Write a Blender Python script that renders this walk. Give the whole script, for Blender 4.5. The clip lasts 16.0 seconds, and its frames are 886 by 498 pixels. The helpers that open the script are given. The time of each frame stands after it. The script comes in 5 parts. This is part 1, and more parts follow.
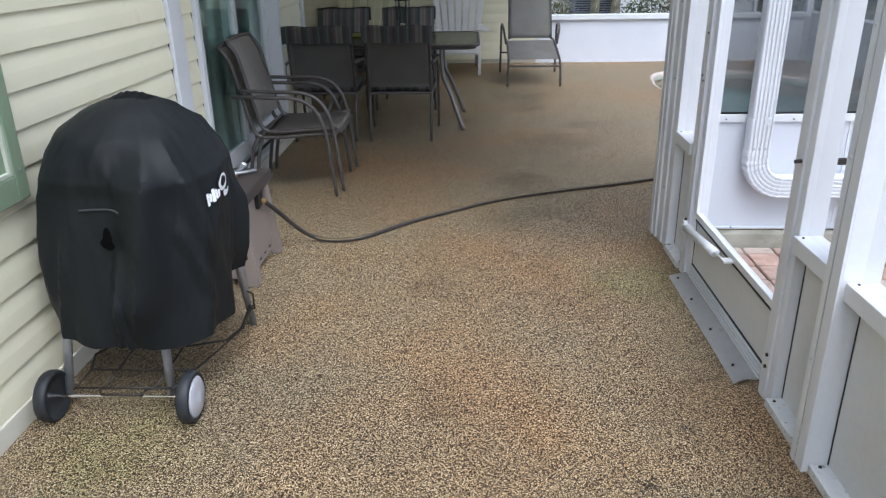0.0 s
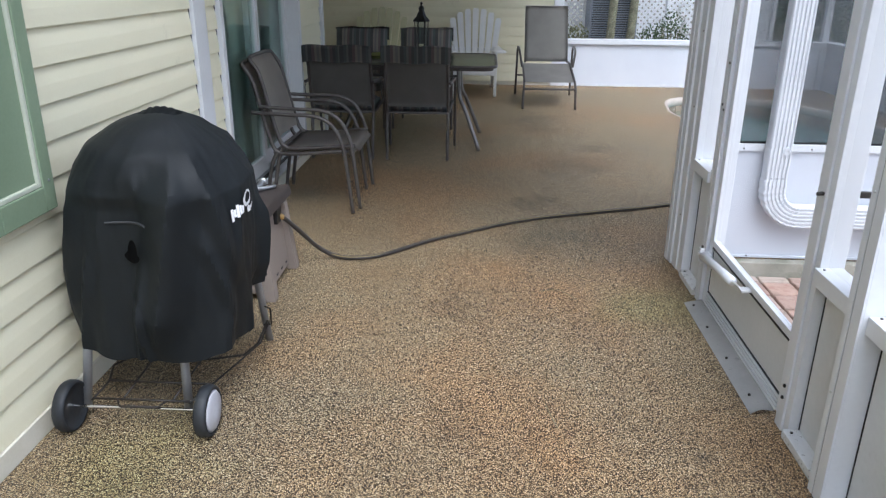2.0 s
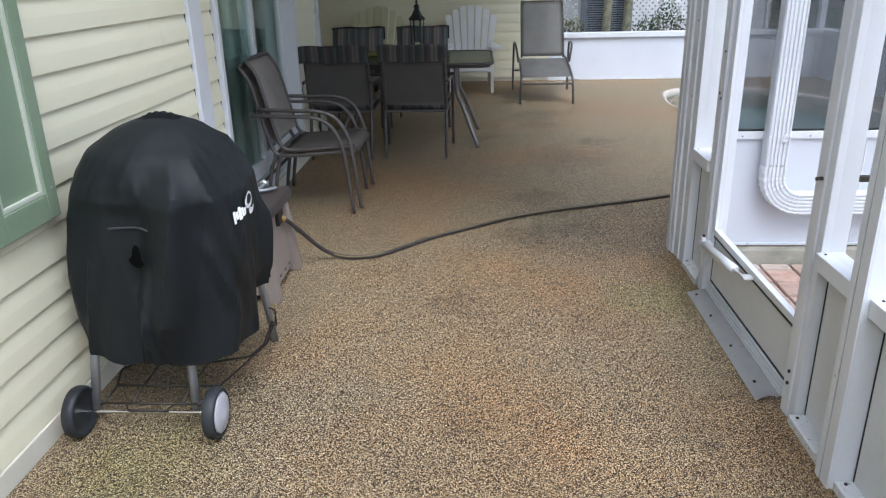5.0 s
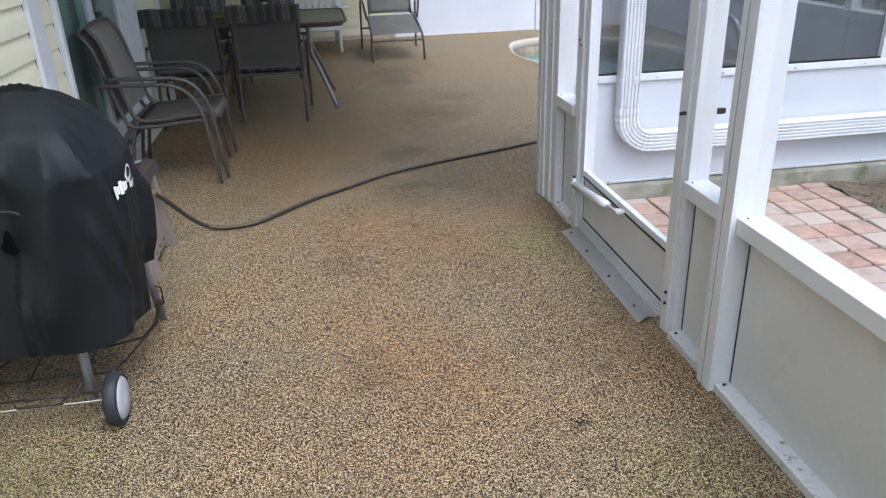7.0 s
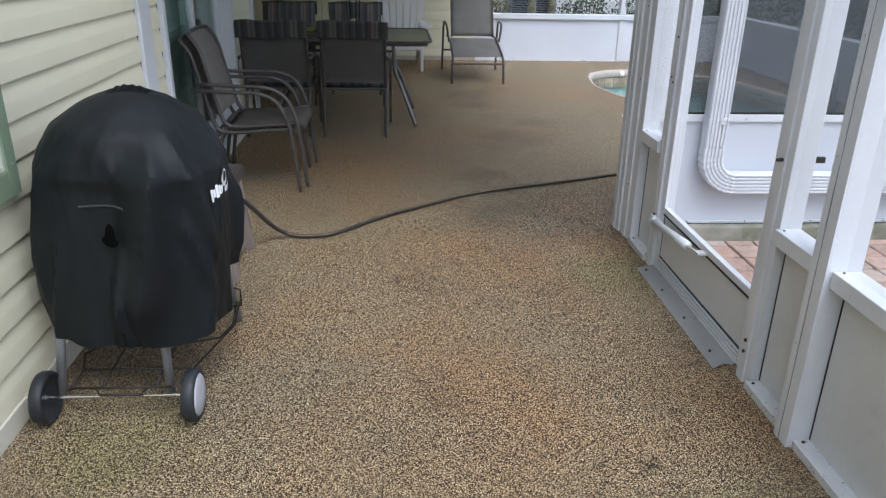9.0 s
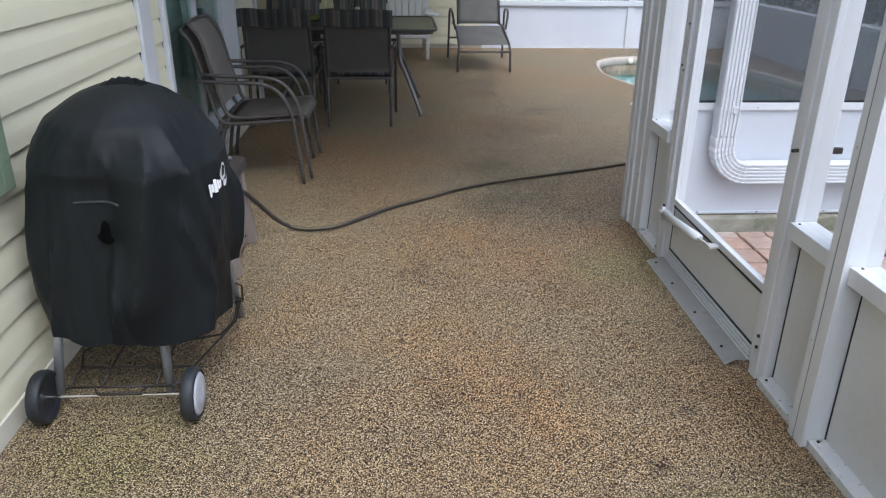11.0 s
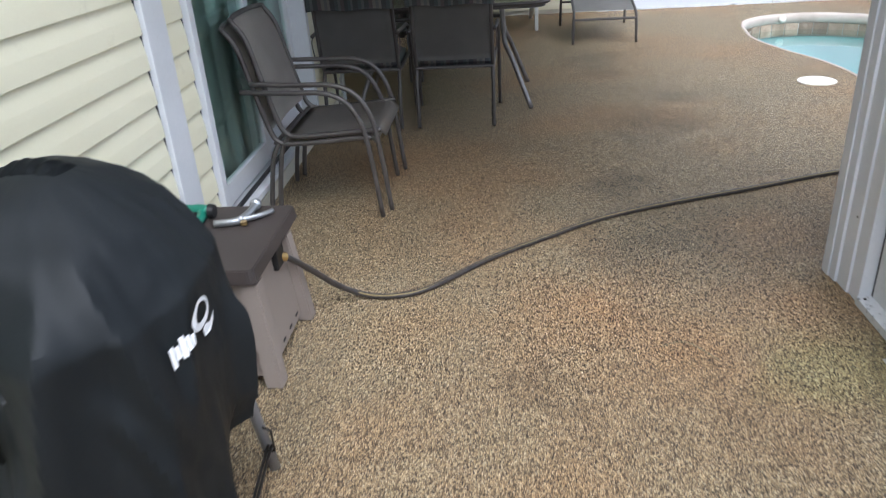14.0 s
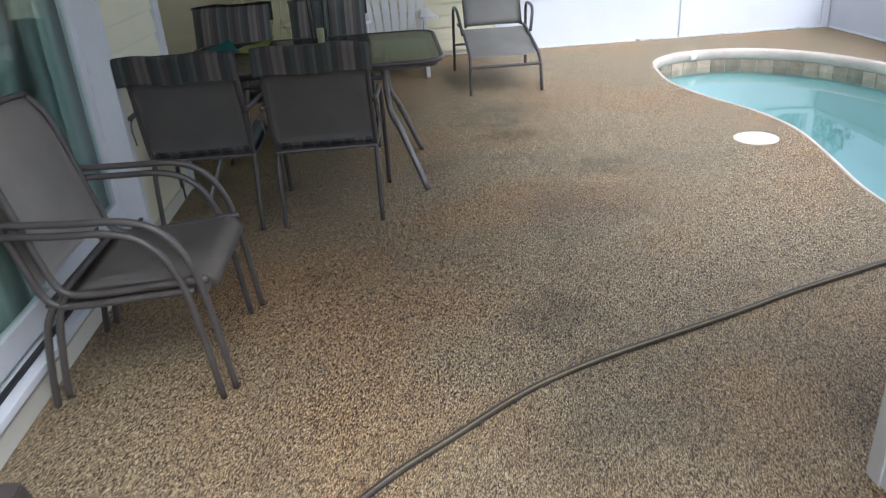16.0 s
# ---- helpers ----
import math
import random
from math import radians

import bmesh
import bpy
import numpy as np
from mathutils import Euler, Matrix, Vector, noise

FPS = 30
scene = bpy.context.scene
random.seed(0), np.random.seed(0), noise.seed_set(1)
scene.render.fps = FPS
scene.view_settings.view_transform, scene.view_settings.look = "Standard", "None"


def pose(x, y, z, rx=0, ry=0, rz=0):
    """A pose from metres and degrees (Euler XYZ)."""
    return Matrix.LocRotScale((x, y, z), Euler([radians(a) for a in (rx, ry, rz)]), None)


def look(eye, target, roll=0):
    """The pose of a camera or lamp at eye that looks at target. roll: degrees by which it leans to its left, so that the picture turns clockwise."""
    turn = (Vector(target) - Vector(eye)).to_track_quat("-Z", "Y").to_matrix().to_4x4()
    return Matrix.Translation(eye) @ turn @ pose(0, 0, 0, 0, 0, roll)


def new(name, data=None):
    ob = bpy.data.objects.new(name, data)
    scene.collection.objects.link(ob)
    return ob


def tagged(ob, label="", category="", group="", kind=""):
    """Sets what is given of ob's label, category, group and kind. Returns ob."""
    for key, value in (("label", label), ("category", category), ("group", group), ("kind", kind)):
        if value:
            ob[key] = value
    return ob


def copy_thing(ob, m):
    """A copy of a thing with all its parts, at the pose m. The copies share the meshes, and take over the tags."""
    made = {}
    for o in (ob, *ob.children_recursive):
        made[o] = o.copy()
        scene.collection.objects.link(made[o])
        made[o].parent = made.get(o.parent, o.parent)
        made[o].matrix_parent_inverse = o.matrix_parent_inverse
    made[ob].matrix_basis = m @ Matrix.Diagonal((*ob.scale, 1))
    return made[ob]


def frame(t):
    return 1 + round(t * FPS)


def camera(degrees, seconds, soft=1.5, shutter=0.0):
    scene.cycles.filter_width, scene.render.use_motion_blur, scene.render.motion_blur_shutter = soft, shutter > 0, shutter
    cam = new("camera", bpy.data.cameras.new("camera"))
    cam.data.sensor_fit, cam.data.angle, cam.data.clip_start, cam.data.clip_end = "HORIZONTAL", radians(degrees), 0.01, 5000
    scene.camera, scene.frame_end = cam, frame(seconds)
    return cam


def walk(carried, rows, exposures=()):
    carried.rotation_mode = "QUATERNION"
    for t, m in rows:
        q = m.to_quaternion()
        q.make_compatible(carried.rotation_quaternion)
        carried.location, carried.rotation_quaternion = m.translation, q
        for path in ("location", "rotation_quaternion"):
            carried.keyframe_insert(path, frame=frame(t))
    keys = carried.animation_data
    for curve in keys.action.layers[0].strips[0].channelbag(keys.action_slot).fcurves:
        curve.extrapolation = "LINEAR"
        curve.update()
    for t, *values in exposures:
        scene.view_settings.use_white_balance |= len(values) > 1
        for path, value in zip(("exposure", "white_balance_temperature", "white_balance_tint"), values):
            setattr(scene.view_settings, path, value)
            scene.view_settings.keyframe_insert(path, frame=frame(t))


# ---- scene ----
cam = camera(61.6, 16.0, soft=1.2, shutter=0.5)
PATH = [
    (0, (0.211, 0.014, 1.464), (0.135, 1.867, 0.717), -0.9),
    (0.5, (0.22, 0.017, 1.466), (0.165, 1.867, 0.71), -1.3),
    (1, (0.2, 0.02, 1.469), (0.158, 1.872, 0.713), -0.6),
    (1.5, (0.176, 0.017, 1.476), (0.102, 1.875, 0.738), -0.2),
    (2, (0.167, 0.002, 1.479), (0.071, 1.872, 0.778), 0.5),
    (2.5, (0.162, -0.013, 1.478), (0.045, 1.864, 0.799), 0.6),
    (3, (0.177, -0.016, 1.479), (0.058, 1.863, 0.803), -0.5),
    (3.5, (0.181, -0.013, 1.481), (0.067, 1.865, 0.803), -0.9),
    (6, (0.121, -0.011, 1.473), (0.055, 1.837, 0.711), -2.2),
    (6.5, (0.076, -0.022, 1.474), (0.188, 1.808, 0.675), -1.8),
    (7, (0.019, -0.047, 1.468), (0.3, 1.76, 0.658), -1.9),
    (7.5, (-0.028, -0.058, 1.476), (0.302, 1.735, 0.652), -0.4),
    (8, (-0.059, -0.055, 1.478), (0.254, 1.745, 0.666), 1.5),
    (8.5, (-0.08, -0.034, 1.47), (0.063, 1.806, 0.699), 0.5),
    (9, (-0.062, -0.04, 1.482), (0.071, 1.806, 0.725), 1.1),
    (9.2, (-0.066, -0.029, 1.481), (0.069, 1.827, 0.748), 1.0),
    (11.5, (-0.026, 0.075, 1.478), (0.062, 1.909, 0.684), 0.2),
    (12, (0.085, 0.185, 1.472), (0.014, 2.026, 0.693), -3.0),
    (12.5, (0.103, 0.358, 1.439), (-0.048, 2.165, 0.595), -3.3),
    (13, (0.019, 0.634, 1.463), (0.061, 2.444, 0.612), 0.2),
    (13.5, (-0.055, 0.903, 1.436), (-0.106, 2.69, 0.539), -0.8),
    (14, (-0.04, 1.213, 1.454), (-0.215, 3.002, 0.577), -3.7),
    (14.5, (-0.067, 1.494, 1.436), (-0.148, 3.276, 0.532), -2.2),
    (15, (-0.128, 1.801, 1.454), (0.016, 3.574, 0.54), -1.8),
    (15.5, (-0.014, 2.163, 1.458), (0.041, 3.977, 0.619), -4.6),
    (16, (0.027, 2.43, 1.468), (0.107, 4.243, 0.629), -3.9),
]
walk(cam, [(t, look(eye, target, roll)) for t, eye, target, roll in PATH], [(0, 0.92, 5600, 10), (3.0, 0.97, 5600, 10), (6.5, 0.96, 5600, 10), (7.5, 0.86, 5600, 10), (9.0, 0.69, 5600, 10), (11.5, 0.75, 5600, 10), (13.0, 1.00, 5600, 10), (14.0, 1.17, 5600, 10), (16, 1.28, 5600, 10)])

# ---- world, sun, exposure ----
world = bpy.data.worlds.new("overcast_sky")
scene.world = world
world.use_nodes = True
wn, wl = world.node_tree.nodes, world.node_tree.links
sky = wn.new("ShaderNodeTexSky")
sky.sky_type, sky.sun_disc = "NISHITA", False
sky.sun_elevation, sky.sun_rotation = radians(60.5), radians(158.0)
sky.air_density, sky.dust_density, sky.ozone_density = 1.0, 4.0, 1.0
soft = wn.new("ShaderNodeHueSaturation")
soft.inputs["Saturation"].default_value = 0.38
wl.new(sky.outputs[0], soft.inputs["Color"])
wl.new(soft.outputs[0], wn["Background"].inputs[0])
wn["Background"].inputs[1].default_value = 0.15

sun_data = bpy.data.lights.new("sun", "SUN")
sun_data.energy, sun_data.angle, sun_data.color = 0.75, radians(40), (1.0, 0.985, 0.96)
sun = new("sun", sun_data)
sun.matrix_world = look((1.7, -4.2, 8.0), (0, 0, 0))


# ---- materials ----
def nodes_of(name):
    m = bpy.data.materials.new(name)
    m.use_nodes = True
    return m, m.node_tree.nodes, m.node_tree.links


def ramp_of(n, stops, mode="LINEAR"):
    r = n.new("ShaderNodeValToRGB")
    r.color_ramp.interpolation = mode
    els = r.color_ramp.elements
    while len(els) < len(stops):
        els.new(0.5)
    for e, (p, c) in zip(els, stops):
        e.position, e.color = p, (*c, 1)
    return r


def plain(name, a, b, rough=0.5, metal=0.0, scale=6.0, fine=80.0, bump=0.05, piece=0.0, spec=0.5, stain=None, other=None):
    """A surface of two close colours with broad and fine variation, relief, and piece to piece change."""
    m, n, l = nodes_of(name)
    p = n["Principled BSDF"]
    co = n.new("ShaderNodeTexCoord")
    n1, n2 = n.new("ShaderNodeTexNoise"), n.new("ShaderNodeTexNoise")
    n1.inputs["Scale"].default_value, n1.inputs["Detail"].default_value = scale, 5
    n2.inputs["Scale"].default_value, n2.inputs["Detail"].default_value = fine, 3
    geo = n.new("ShaderNodeNewGeometry")
    for q in (n1, n2):
        l.new(geo.outputs["Position"], q.inputs["Vector"])
    mixv = n.new("ShaderNodeMath")
    mixv.operation = "MULTIPLY_ADD"
    l.new(n2.outputs["Fac"], mixv.inputs[0])
    mixv.inputs[1].default_value = 0.35
    l.new(n1.outputs["Fac"], mixv.inputs[2])
    r = ramp_of(n, [(0.45, a), (0.9, b)])
    l.new(mixv.outputs[0], r.inputs["Fac"])
    out = r.outputs["Color"]
    if piece:
        info, hs = n.new("ShaderNodeObjectInfo"), n.new("ShaderNodeHueSaturation")
        mr = n.new("ShaderNodeMapRange")
        mr.inputs["To Min"].default_value, mr.inputs["To Max"].default_value = 1 - piece, 1 + piece
        l.new(info.outputs["Random"], mr.inputs["Value"])
        l.new(mr.outputs[0], hs.inputs["Value"])
        l.new(out, hs.inputs["Color"])
        out = hs.outputs["Color"]
    if other:
        info, sr, mx = n.new("ShaderNodeObjectInfo"), n.new("ShaderNodeMath"), n.new("ShaderNodeMix")
        sr.operation = "MULTIPLY"
        sr.inputs[1].default_value = 7.31
        fr = n.new("ShaderNodeMath")
        fr.operation = "FRACT"
        pw = n.new("ShaderNodeMath")
        pw.operation = "POWER"
        pw.inputs[1].default_value = 1.6
        l.new(info.outputs["Random"], sr.inputs[0])
        l.new(sr.outputs[0], fr.inputs[0])
        l.new(fr.outputs[0], pw.inputs[0])
        mx.data_type = "RGBA"
        l.new(pw.outputs[0], mx.inputs[0])
        l.new(out, mx.inputs[6])
        mx.inputs[7].default_value = (*other, 1)
        out = mx.outputs[2]
    if stain:
        colour, size, low, high = stain
        n3 = n.new("ShaderNodeTexNoise")
        n3.inputs["Scale"].default_value, n3.inputs["Detail"].default_value, n3.inputs["Roughness"].default_value = size, 8, 0.7
        l.new(geo.outputs["Position"], n3.inputs["Vector"])
        sr = ramp_of(n, [(low, (0, 0, 0)), (high, (1, 1, 1))])
        l.new(n3.outputs["Fac"], sr.inputs["Fac"])
        mx = n.new("ShaderNodeMix")
        mx.data_type = "RGBA"
        l.new(sr.outputs["Color"], mx.inputs[0])
        l.new(out, mx.inputs[6])
        mx.inputs[7].default_value = (*colour, 1)
        out = mx.outputs[2]
    l.new(out, p.inputs["Base Color"])
    rr = n.new("ShaderNodeMapRange")
    rr.inputs["To Min"].default_value, rr.inputs["To Max"].default_value = max(rough - 0.08, 0.03), min(rough + 0.08, 1)
    l.new(n1.outputs["Fac"], rr.inputs["Value"])
    l.new(rr.outputs[0], p.inputs["Roughness"])
    p.inputs["Metallic"].default_value = metal
    p.inputs["Specular IOR Level"].default_value = spec
    if bump:
        b_ = n.new("ShaderNodeBump")
        b_.inputs["Strength"].default_value, b_.inputs["Distance"].default_value = bump, 0.004
        l.new(mixv.outputs[0], b_.inputs["Height"])
        l.new(b_.outputs[0], p.inputs["Normal"])
    return m


def pebble_material():
    """Epoxy-bound river pebbles, 5 to 9 mm, with dark gaps, rusty and grey patches and a few dark stains."""
    m, n, l = nodes_of("pebble_deck")
    p = n["Principled BSDF"]
    geo = n.new("ShaderNodeNewGeometry")
    warp = n.new("ShaderNodeTexNoise")
    warp.inputs["Scale"].default_value = 60
    l.new(geo.outputs["Position"], warp.inputs["Vector"])
    add = n.new("ShaderNodeVectorMath")
    add.operation = "MULTIPLY_ADD"
    add.inputs[1].default_value = (0.006, 0.006, 0.006)
    l.new(warp.outputs["Color"], add.inputs[0])
    l.new(geo.outputs["Position"], add.inputs[2])
    vo = n.new("ShaderNodeTexVoronoi")
    vo.inputs["Scale"].default_value = PEBBLE
    l.new(add.outputs[0], vo.inputs["Vector"])
    sep = n.new("ShaderNodeSeparateColor")
    l.new(vo.outputs["Color"], sep.inputs[0])
    stone = ramp_of(n, [(0.0, (0.035, 0.025, 0.015)), (0.14, (0.15, 0.10, 0.052)), (0.38, (0.34, 0.24, 0.125)),
                        (0.64, (0.51, 0.375, 0.205)), (0.84, (0.68, 0.535, 0.32)), (1.0, (0.81, 0.70, 0.49))])
    l.new(sep.outputs[0], stone.inputs["Fac"])
    gap = ramp_of(n, [(0.42, (1, 1, 1)), (0.66, (0.08, 0.07, 0.06))])
    l.new(vo.outputs["Distance"], gap.inputs["Fac"])
    mul = n.new("ShaderNodeMix")
    mul.data_type, mul.blend_type = "RGBA", "MULTIPLY"
    mul.inputs[0].default_value = 1
    l.new(stone.outputs["Color"], mul.inputs[6])
    l.new(gap.outputs["Color"], mul.inputs[7])
    out = mul.outputs[2]
    # broad weathering: rusty, grey-bleached and dark damp patches
    for size, seed, low, high, colour, amount in ((0.75, 3.1, 0.47, 0.68, (1.14, 0.90, 0.72), 0.8), (0.9, 17.0, 0.5, 0.72, (0.80, 0.84, 0.88), 0.85),
                                                  (2.2, 41.0, 0.60, 0.72, (0.66, 0.64, 0.62), 0.7), (6.0, 9.0, 0.63, 0.72, (1.25, 1.22, 1.18), 0.5)):
        off = n.new("ShaderNodeVectorMath")
        off.inputs[1].default_value = (seed, seed * 2, 0)
        l.new(geo.outputs["Position"], off.inputs[0])
        ns = n.new("ShaderNodeTexNoise")
        ns.inputs["Scale"].default_value, ns.inputs["Detail"].default_value = size, 6
        l.new(off.outputs[0], ns.inputs["Vector"])
        rp = ramp_of(n, [(low, (1, 1, 1)), (high, colour)])
        l.new(ns.outputs["Fac"], rp.inputs["Fac"])
        mm = n.new("ShaderNodeMix")
        mm.data_type, mm.blend_type = "RGBA", "MULTIPLY"
        mm.inputs[0].default_value = amount
        l.new(out, mm.inputs[6])
        l.new(rp.outputs["Color"], mm.inputs[7])
        out = mm.outputs[2]
    # grease spots, rusty patches and damp grey patches with a shape of their own
    moss = (0.89, 0.95, 0.80)
    grease, rust, damp = (0.16, 0.155, 0.16), (1.035, 0.968, 0.91), (0.70, 0.71, 0.72)
    for x, y, r, tone in ((0.918, 2.079, 0.030, grease), (0.73, 1.79, 0.042, grease), (0.62, 3.30, 0.015, grease), (0.75, 8.0, 0.36, damp), (1.2, 6.6, 0.25, damp),
                          (0.74, 4.12, 0.42, damp), (0.93, 6.05, 0.40, damp), (0.55, 4.9, 0.22, damp), (0.75, 7.4, 0.25, damp), (0.16, 3.78, 0.26, rust), (0.14, 5.18, 0.55, rust),
                          (-0.58, 5.35, 0.50, rust), (-0.62, 4.42, 0.42, rust), (-0.36, 3.52, 0.30, rust), (0.3, 5.9, 0.35, rust), (1.2, 5.45, 0.22, rust), (0.15, 2.6, 0.32, rust), (1.02, 3.25, 0.30, moss), (0.95, 1.45, 0.26, moss), (-0.95, 1.95, 0.28, moss)):
        sub = n.new("ShaderNodeVectorMath")
        sub.operation = "DISTANCE"
        wob = n.new("ShaderNodeTexNoise")
        wob.inputs["Scale"].default_value = 1.2 / r
        wob.inputs["Detail"].default_value = 6
        l.new(geo.outputs["Position"], wob.inputs["Vector"])
        wadd = n.new("ShaderNodeVectorMath")
        wadd.operation = "MULTIPLY_ADD"
        wadd.inputs[1].default_value = (2.2 * r, 2.2 * r, 0)
        l.new(wob.outputs["Color"], wadd.inputs[0])
        l.new(geo.outputs["Position"], wadd.inputs[2])
        l.new(wadd.outputs[0], sub.inputs[0])
        sub.inputs[1].default_value = (x + 1.1 * r, y + 1.1 * r, 0)
        sr = ramp_of(n, [(0.25, tone), (1.0, (1, 1, 1))])
        dv = n.new("ShaderNodeMath")
        dv.operation = "DIVIDE"
        l.new(sub.outputs["Value"], dv.inputs[0])
        dv.inputs[1].default_value = r * 1.2
        l.new(dv.outputs[0], sr.inputs["Fac"])
        mm = n.new("ShaderNodeMix")
        mm.data_type, mm.blend_type = "RGBA", "MULTIPLY"
        mm.inputs[0].default_value = 1
        if tone is grease:
            pick = n.new("ShaderNodeMath")
            pick.operation = "GREATER_THAN"
            pick.inputs[1].default_value = 0.42
            l.new(sep.outputs[1], pick.inputs[0])
            l.new(pick.outputs[0], mm.inputs[0])
        l.new(out, mm.inputs[6])
        l.new(sr.outputs["Color"], mm.inputs[7])
        out = mm.outputs[2]
    l.new(out, p.inputs["Base Color"])
    p.inputs["Roughness"].default_value = 0.55
    p.inputs["Specular IOR Level"].default_value = 0.35
    b_ = n.new("ShaderNodeBump")
    b_.invert = True
    b_.inputs["Strength"].default_value, b_.inputs["Distance"].default_value = 0.9, 0.004
    l.new(vo.outputs["Distance"], b_.inputs["Height"])
    l.new(b_.outputs[0], p.inputs["Normal"])
    return m


def stripe_material():
    """Woven cushion cloth with upright stripes of teal, grey, maroon and tan, 1 to 4 cm wide."""
    m, n, l = nodes_of("striped_cloth")
    p = n["Principled BSDF"]
    co, sp = n.new("ShaderNodeTexCoord"), n.new("ShaderNodeSeparateXYZ")
    l.new(co.outputs["Object"], sp.inputs[0])
    w = n.new("ShaderNodeMath")
    w.operation = "MULTIPLY_ADD"
    l.new(sp.outputs["X"], w.inputs[0])
    w.inputs[1].default_value, w.inputs[2].default_value = 3.1, 0.93
    fr = n.new("ShaderNodeMath")
    fr.operation = "FRACT"
    l.new(w.outputs[0], fr.inputs[0])
    teal, grey, dark, red, tan = (0.098, 0.114, 0.107), (0.165, 0.16, 0.153), (0.082, 0.083, 0.079), (0.14, 0.11, 0.102), (0.235, 0.207, 0.18)
    r = ramp_of(n, [(0, dark), (0.10, teal), (0.17, grey), (0.22, dark), (0.31, red), (0.38, tan), (0.44, grey), (0.50, tan), (0.55, dark),
                    (0.64, teal), (0.71, grey), (0.76, red), (0.83, dark), (0.90, teal), (0.96, grey)], "CONSTANT")
    l.new(fr.outputs[0], r.inputs["Fac"])
    no = n.new("ShaderNodeTexNoise")
    no.inputs["Scale"].default_value = 500
    mm = n.new("ShaderNodeMix")
    mm.data_type, mm.blend_type = "RGBA", "OVERLAY"
    mm.inputs[0].default_value = 0.35
    l.new(r.outputs["Color"], mm.inputs[6])
    l.new(no.outputs["Fac"], mm.inputs[7])
    l.new(mm.outputs[2], p.inputs["Base Color"])
    p.inputs["Roughness"].default_value = 0.9
    return m


def sheer(name, colour, cover):
    """Fine insect mesh: part cloth, part open."""
    m, n, l = nodes_of(name)
    d, t, mx = n.new("ShaderNodeBsdfDiffuse"), n.new("ShaderNodeBsdfTransparent"), n.new("ShaderNodeMixShader")
    d.inputs[0].default_value = (*colour, 1)
    mx.inputs[0].default_value = cover
    l.new(t.outputs[0], mx.inputs[1])
    l.new(d.outputs[0], mx.inputs[2])
    l.new(mx.outputs[0], n["Material Output"].inputs[0])
    return m


def facing_gloss(n, l, low, high):
    """Gloss that grows towards grazing angles, the same on both sides of a pane."""
    w, p, r = n.new("ShaderNodeLayerWeight"), n.new("ShaderNodeMath"), n.new("ShaderNodeMapRange")
    w.inputs["Blend"].default_value = 0.5
    p.operation = "POWER"
    p.inputs[1].default_value = 4.0
    l.new(w.outputs["Facing"], p.inputs[0])
    r.inputs["To Min"].default_value, r.inputs["To Max"].default_value = low, high
    l.new(p.outputs[0], r.inputs["Value"])
    return r, w


def pane_glass(name, tint, high=0.6, rough=0.02, low=0.05):
    """Tinted window glass: clear in the middle of the view, glossy at grazing angles."""
    m, n, l = nodes_of(name)
    g, t, mx = n.new("ShaderNodeBsdfGlossy"), n.new("ShaderNodeBsdfTransparent"), n.new("ShaderNodeMixShader")
    g.inputs["Roughness"].default_value = rough
    t.inputs[0].default_value = (*tint, 1)
    r, w = facing_gloss(n, l, low, high)
    l.new(r.outputs[0], mx.inputs[0])
    l.new(t.outputs[0], mx.inputs[1])
    l.new(g.outputs[0], mx.inputs[2])
    l.new(mx.outputs[0], n["Material Output"].inputs[0])
    return m


def water_material():
    m, n, l = nodes_of("pool_water")
    g, t, mx = n.new("ShaderNodeBsdfGlossy"), n.new("ShaderNodeBsdfTransparent"), n.new("ShaderNodeMixShader")
    g.inputs["Roughness"].default_value = 0.03
    t.inputs[0].default_value = (0.80, 0.90, 0.90, 1)
    no, b_ = n.new("ShaderNodeTexNoise"), n.new("ShaderNodeBump")
    no.inputs["Scale"].default_value = 2.5
    b_.inputs["Strength"].default_value, b_.inputs["Distance"].default_value = 0.25, 0.02
    l.new(no.outputs["Fac"], b_.inputs["Height"])
    l.new(b_.outputs[0], g.inputs["Normal"])
    r, w = facing_gloss(n, l, 0.02, 0.85)
    l.new(b_.outputs[0], w.inputs["Normal"])
    l.new(r.outputs[0], mx.inputs[0])
    l.new(t.outputs[0], mx.inputs[1])
    l.new(g.outputs[0], mx.inputs[2])
    l.new(mx.outputs[0], n["Material Output"].inputs[0])
    return m


PEBBLE = 272.0
M_DECK = pebble_material()
M_SIDING = plain("cream_vinyl", (0.755, 0.715, 0.52), (0.815, 0.775, 0.58), 0.45, scale=1.5, fine=140, bump=0.04, piece=0.02, spec=0.3, stain=((0.54, 0.49, 0.35), 3.0, 0.60, 0.85))
M_WHITE = plain("white_aluminium", (0.64, 0.652, 0.67), (0.71, 0.722, 0.74), 0.38, scale=3, fine=60, bump=0.02, stain=((0.52, 0.51, 0.47), 9.0, 0.66, 0.8))
M_DIRTY = plain("dirt_speckled_white", (0.58, 0.585, 0.58), (0.68, 0.68, 0.67), 0.5, scale=14, fine=120, bump=0.1, stain=((0.14, 0.13, 0.11), 42.0, 0.57, 0.66))
M_PANEL = plain("white_panel", (0.51, 0.535, 0.58), (0.58, 0.60, 0.64), 0.5, scale=1.2, fine=40, bump=0.03, stain=((0.55, 0.55, 0.54), 2.2, 0.64, 0.9))
M_KICK = plain("beige_kick_panel", (0.575, 0.58, 0.575), (0.66, 0.665, 0.66), 0.45, scale=2, fine=50, bump=0.03, stain=((0.40, 0.39, 0.36), 3.0, 0.58, 0.85))
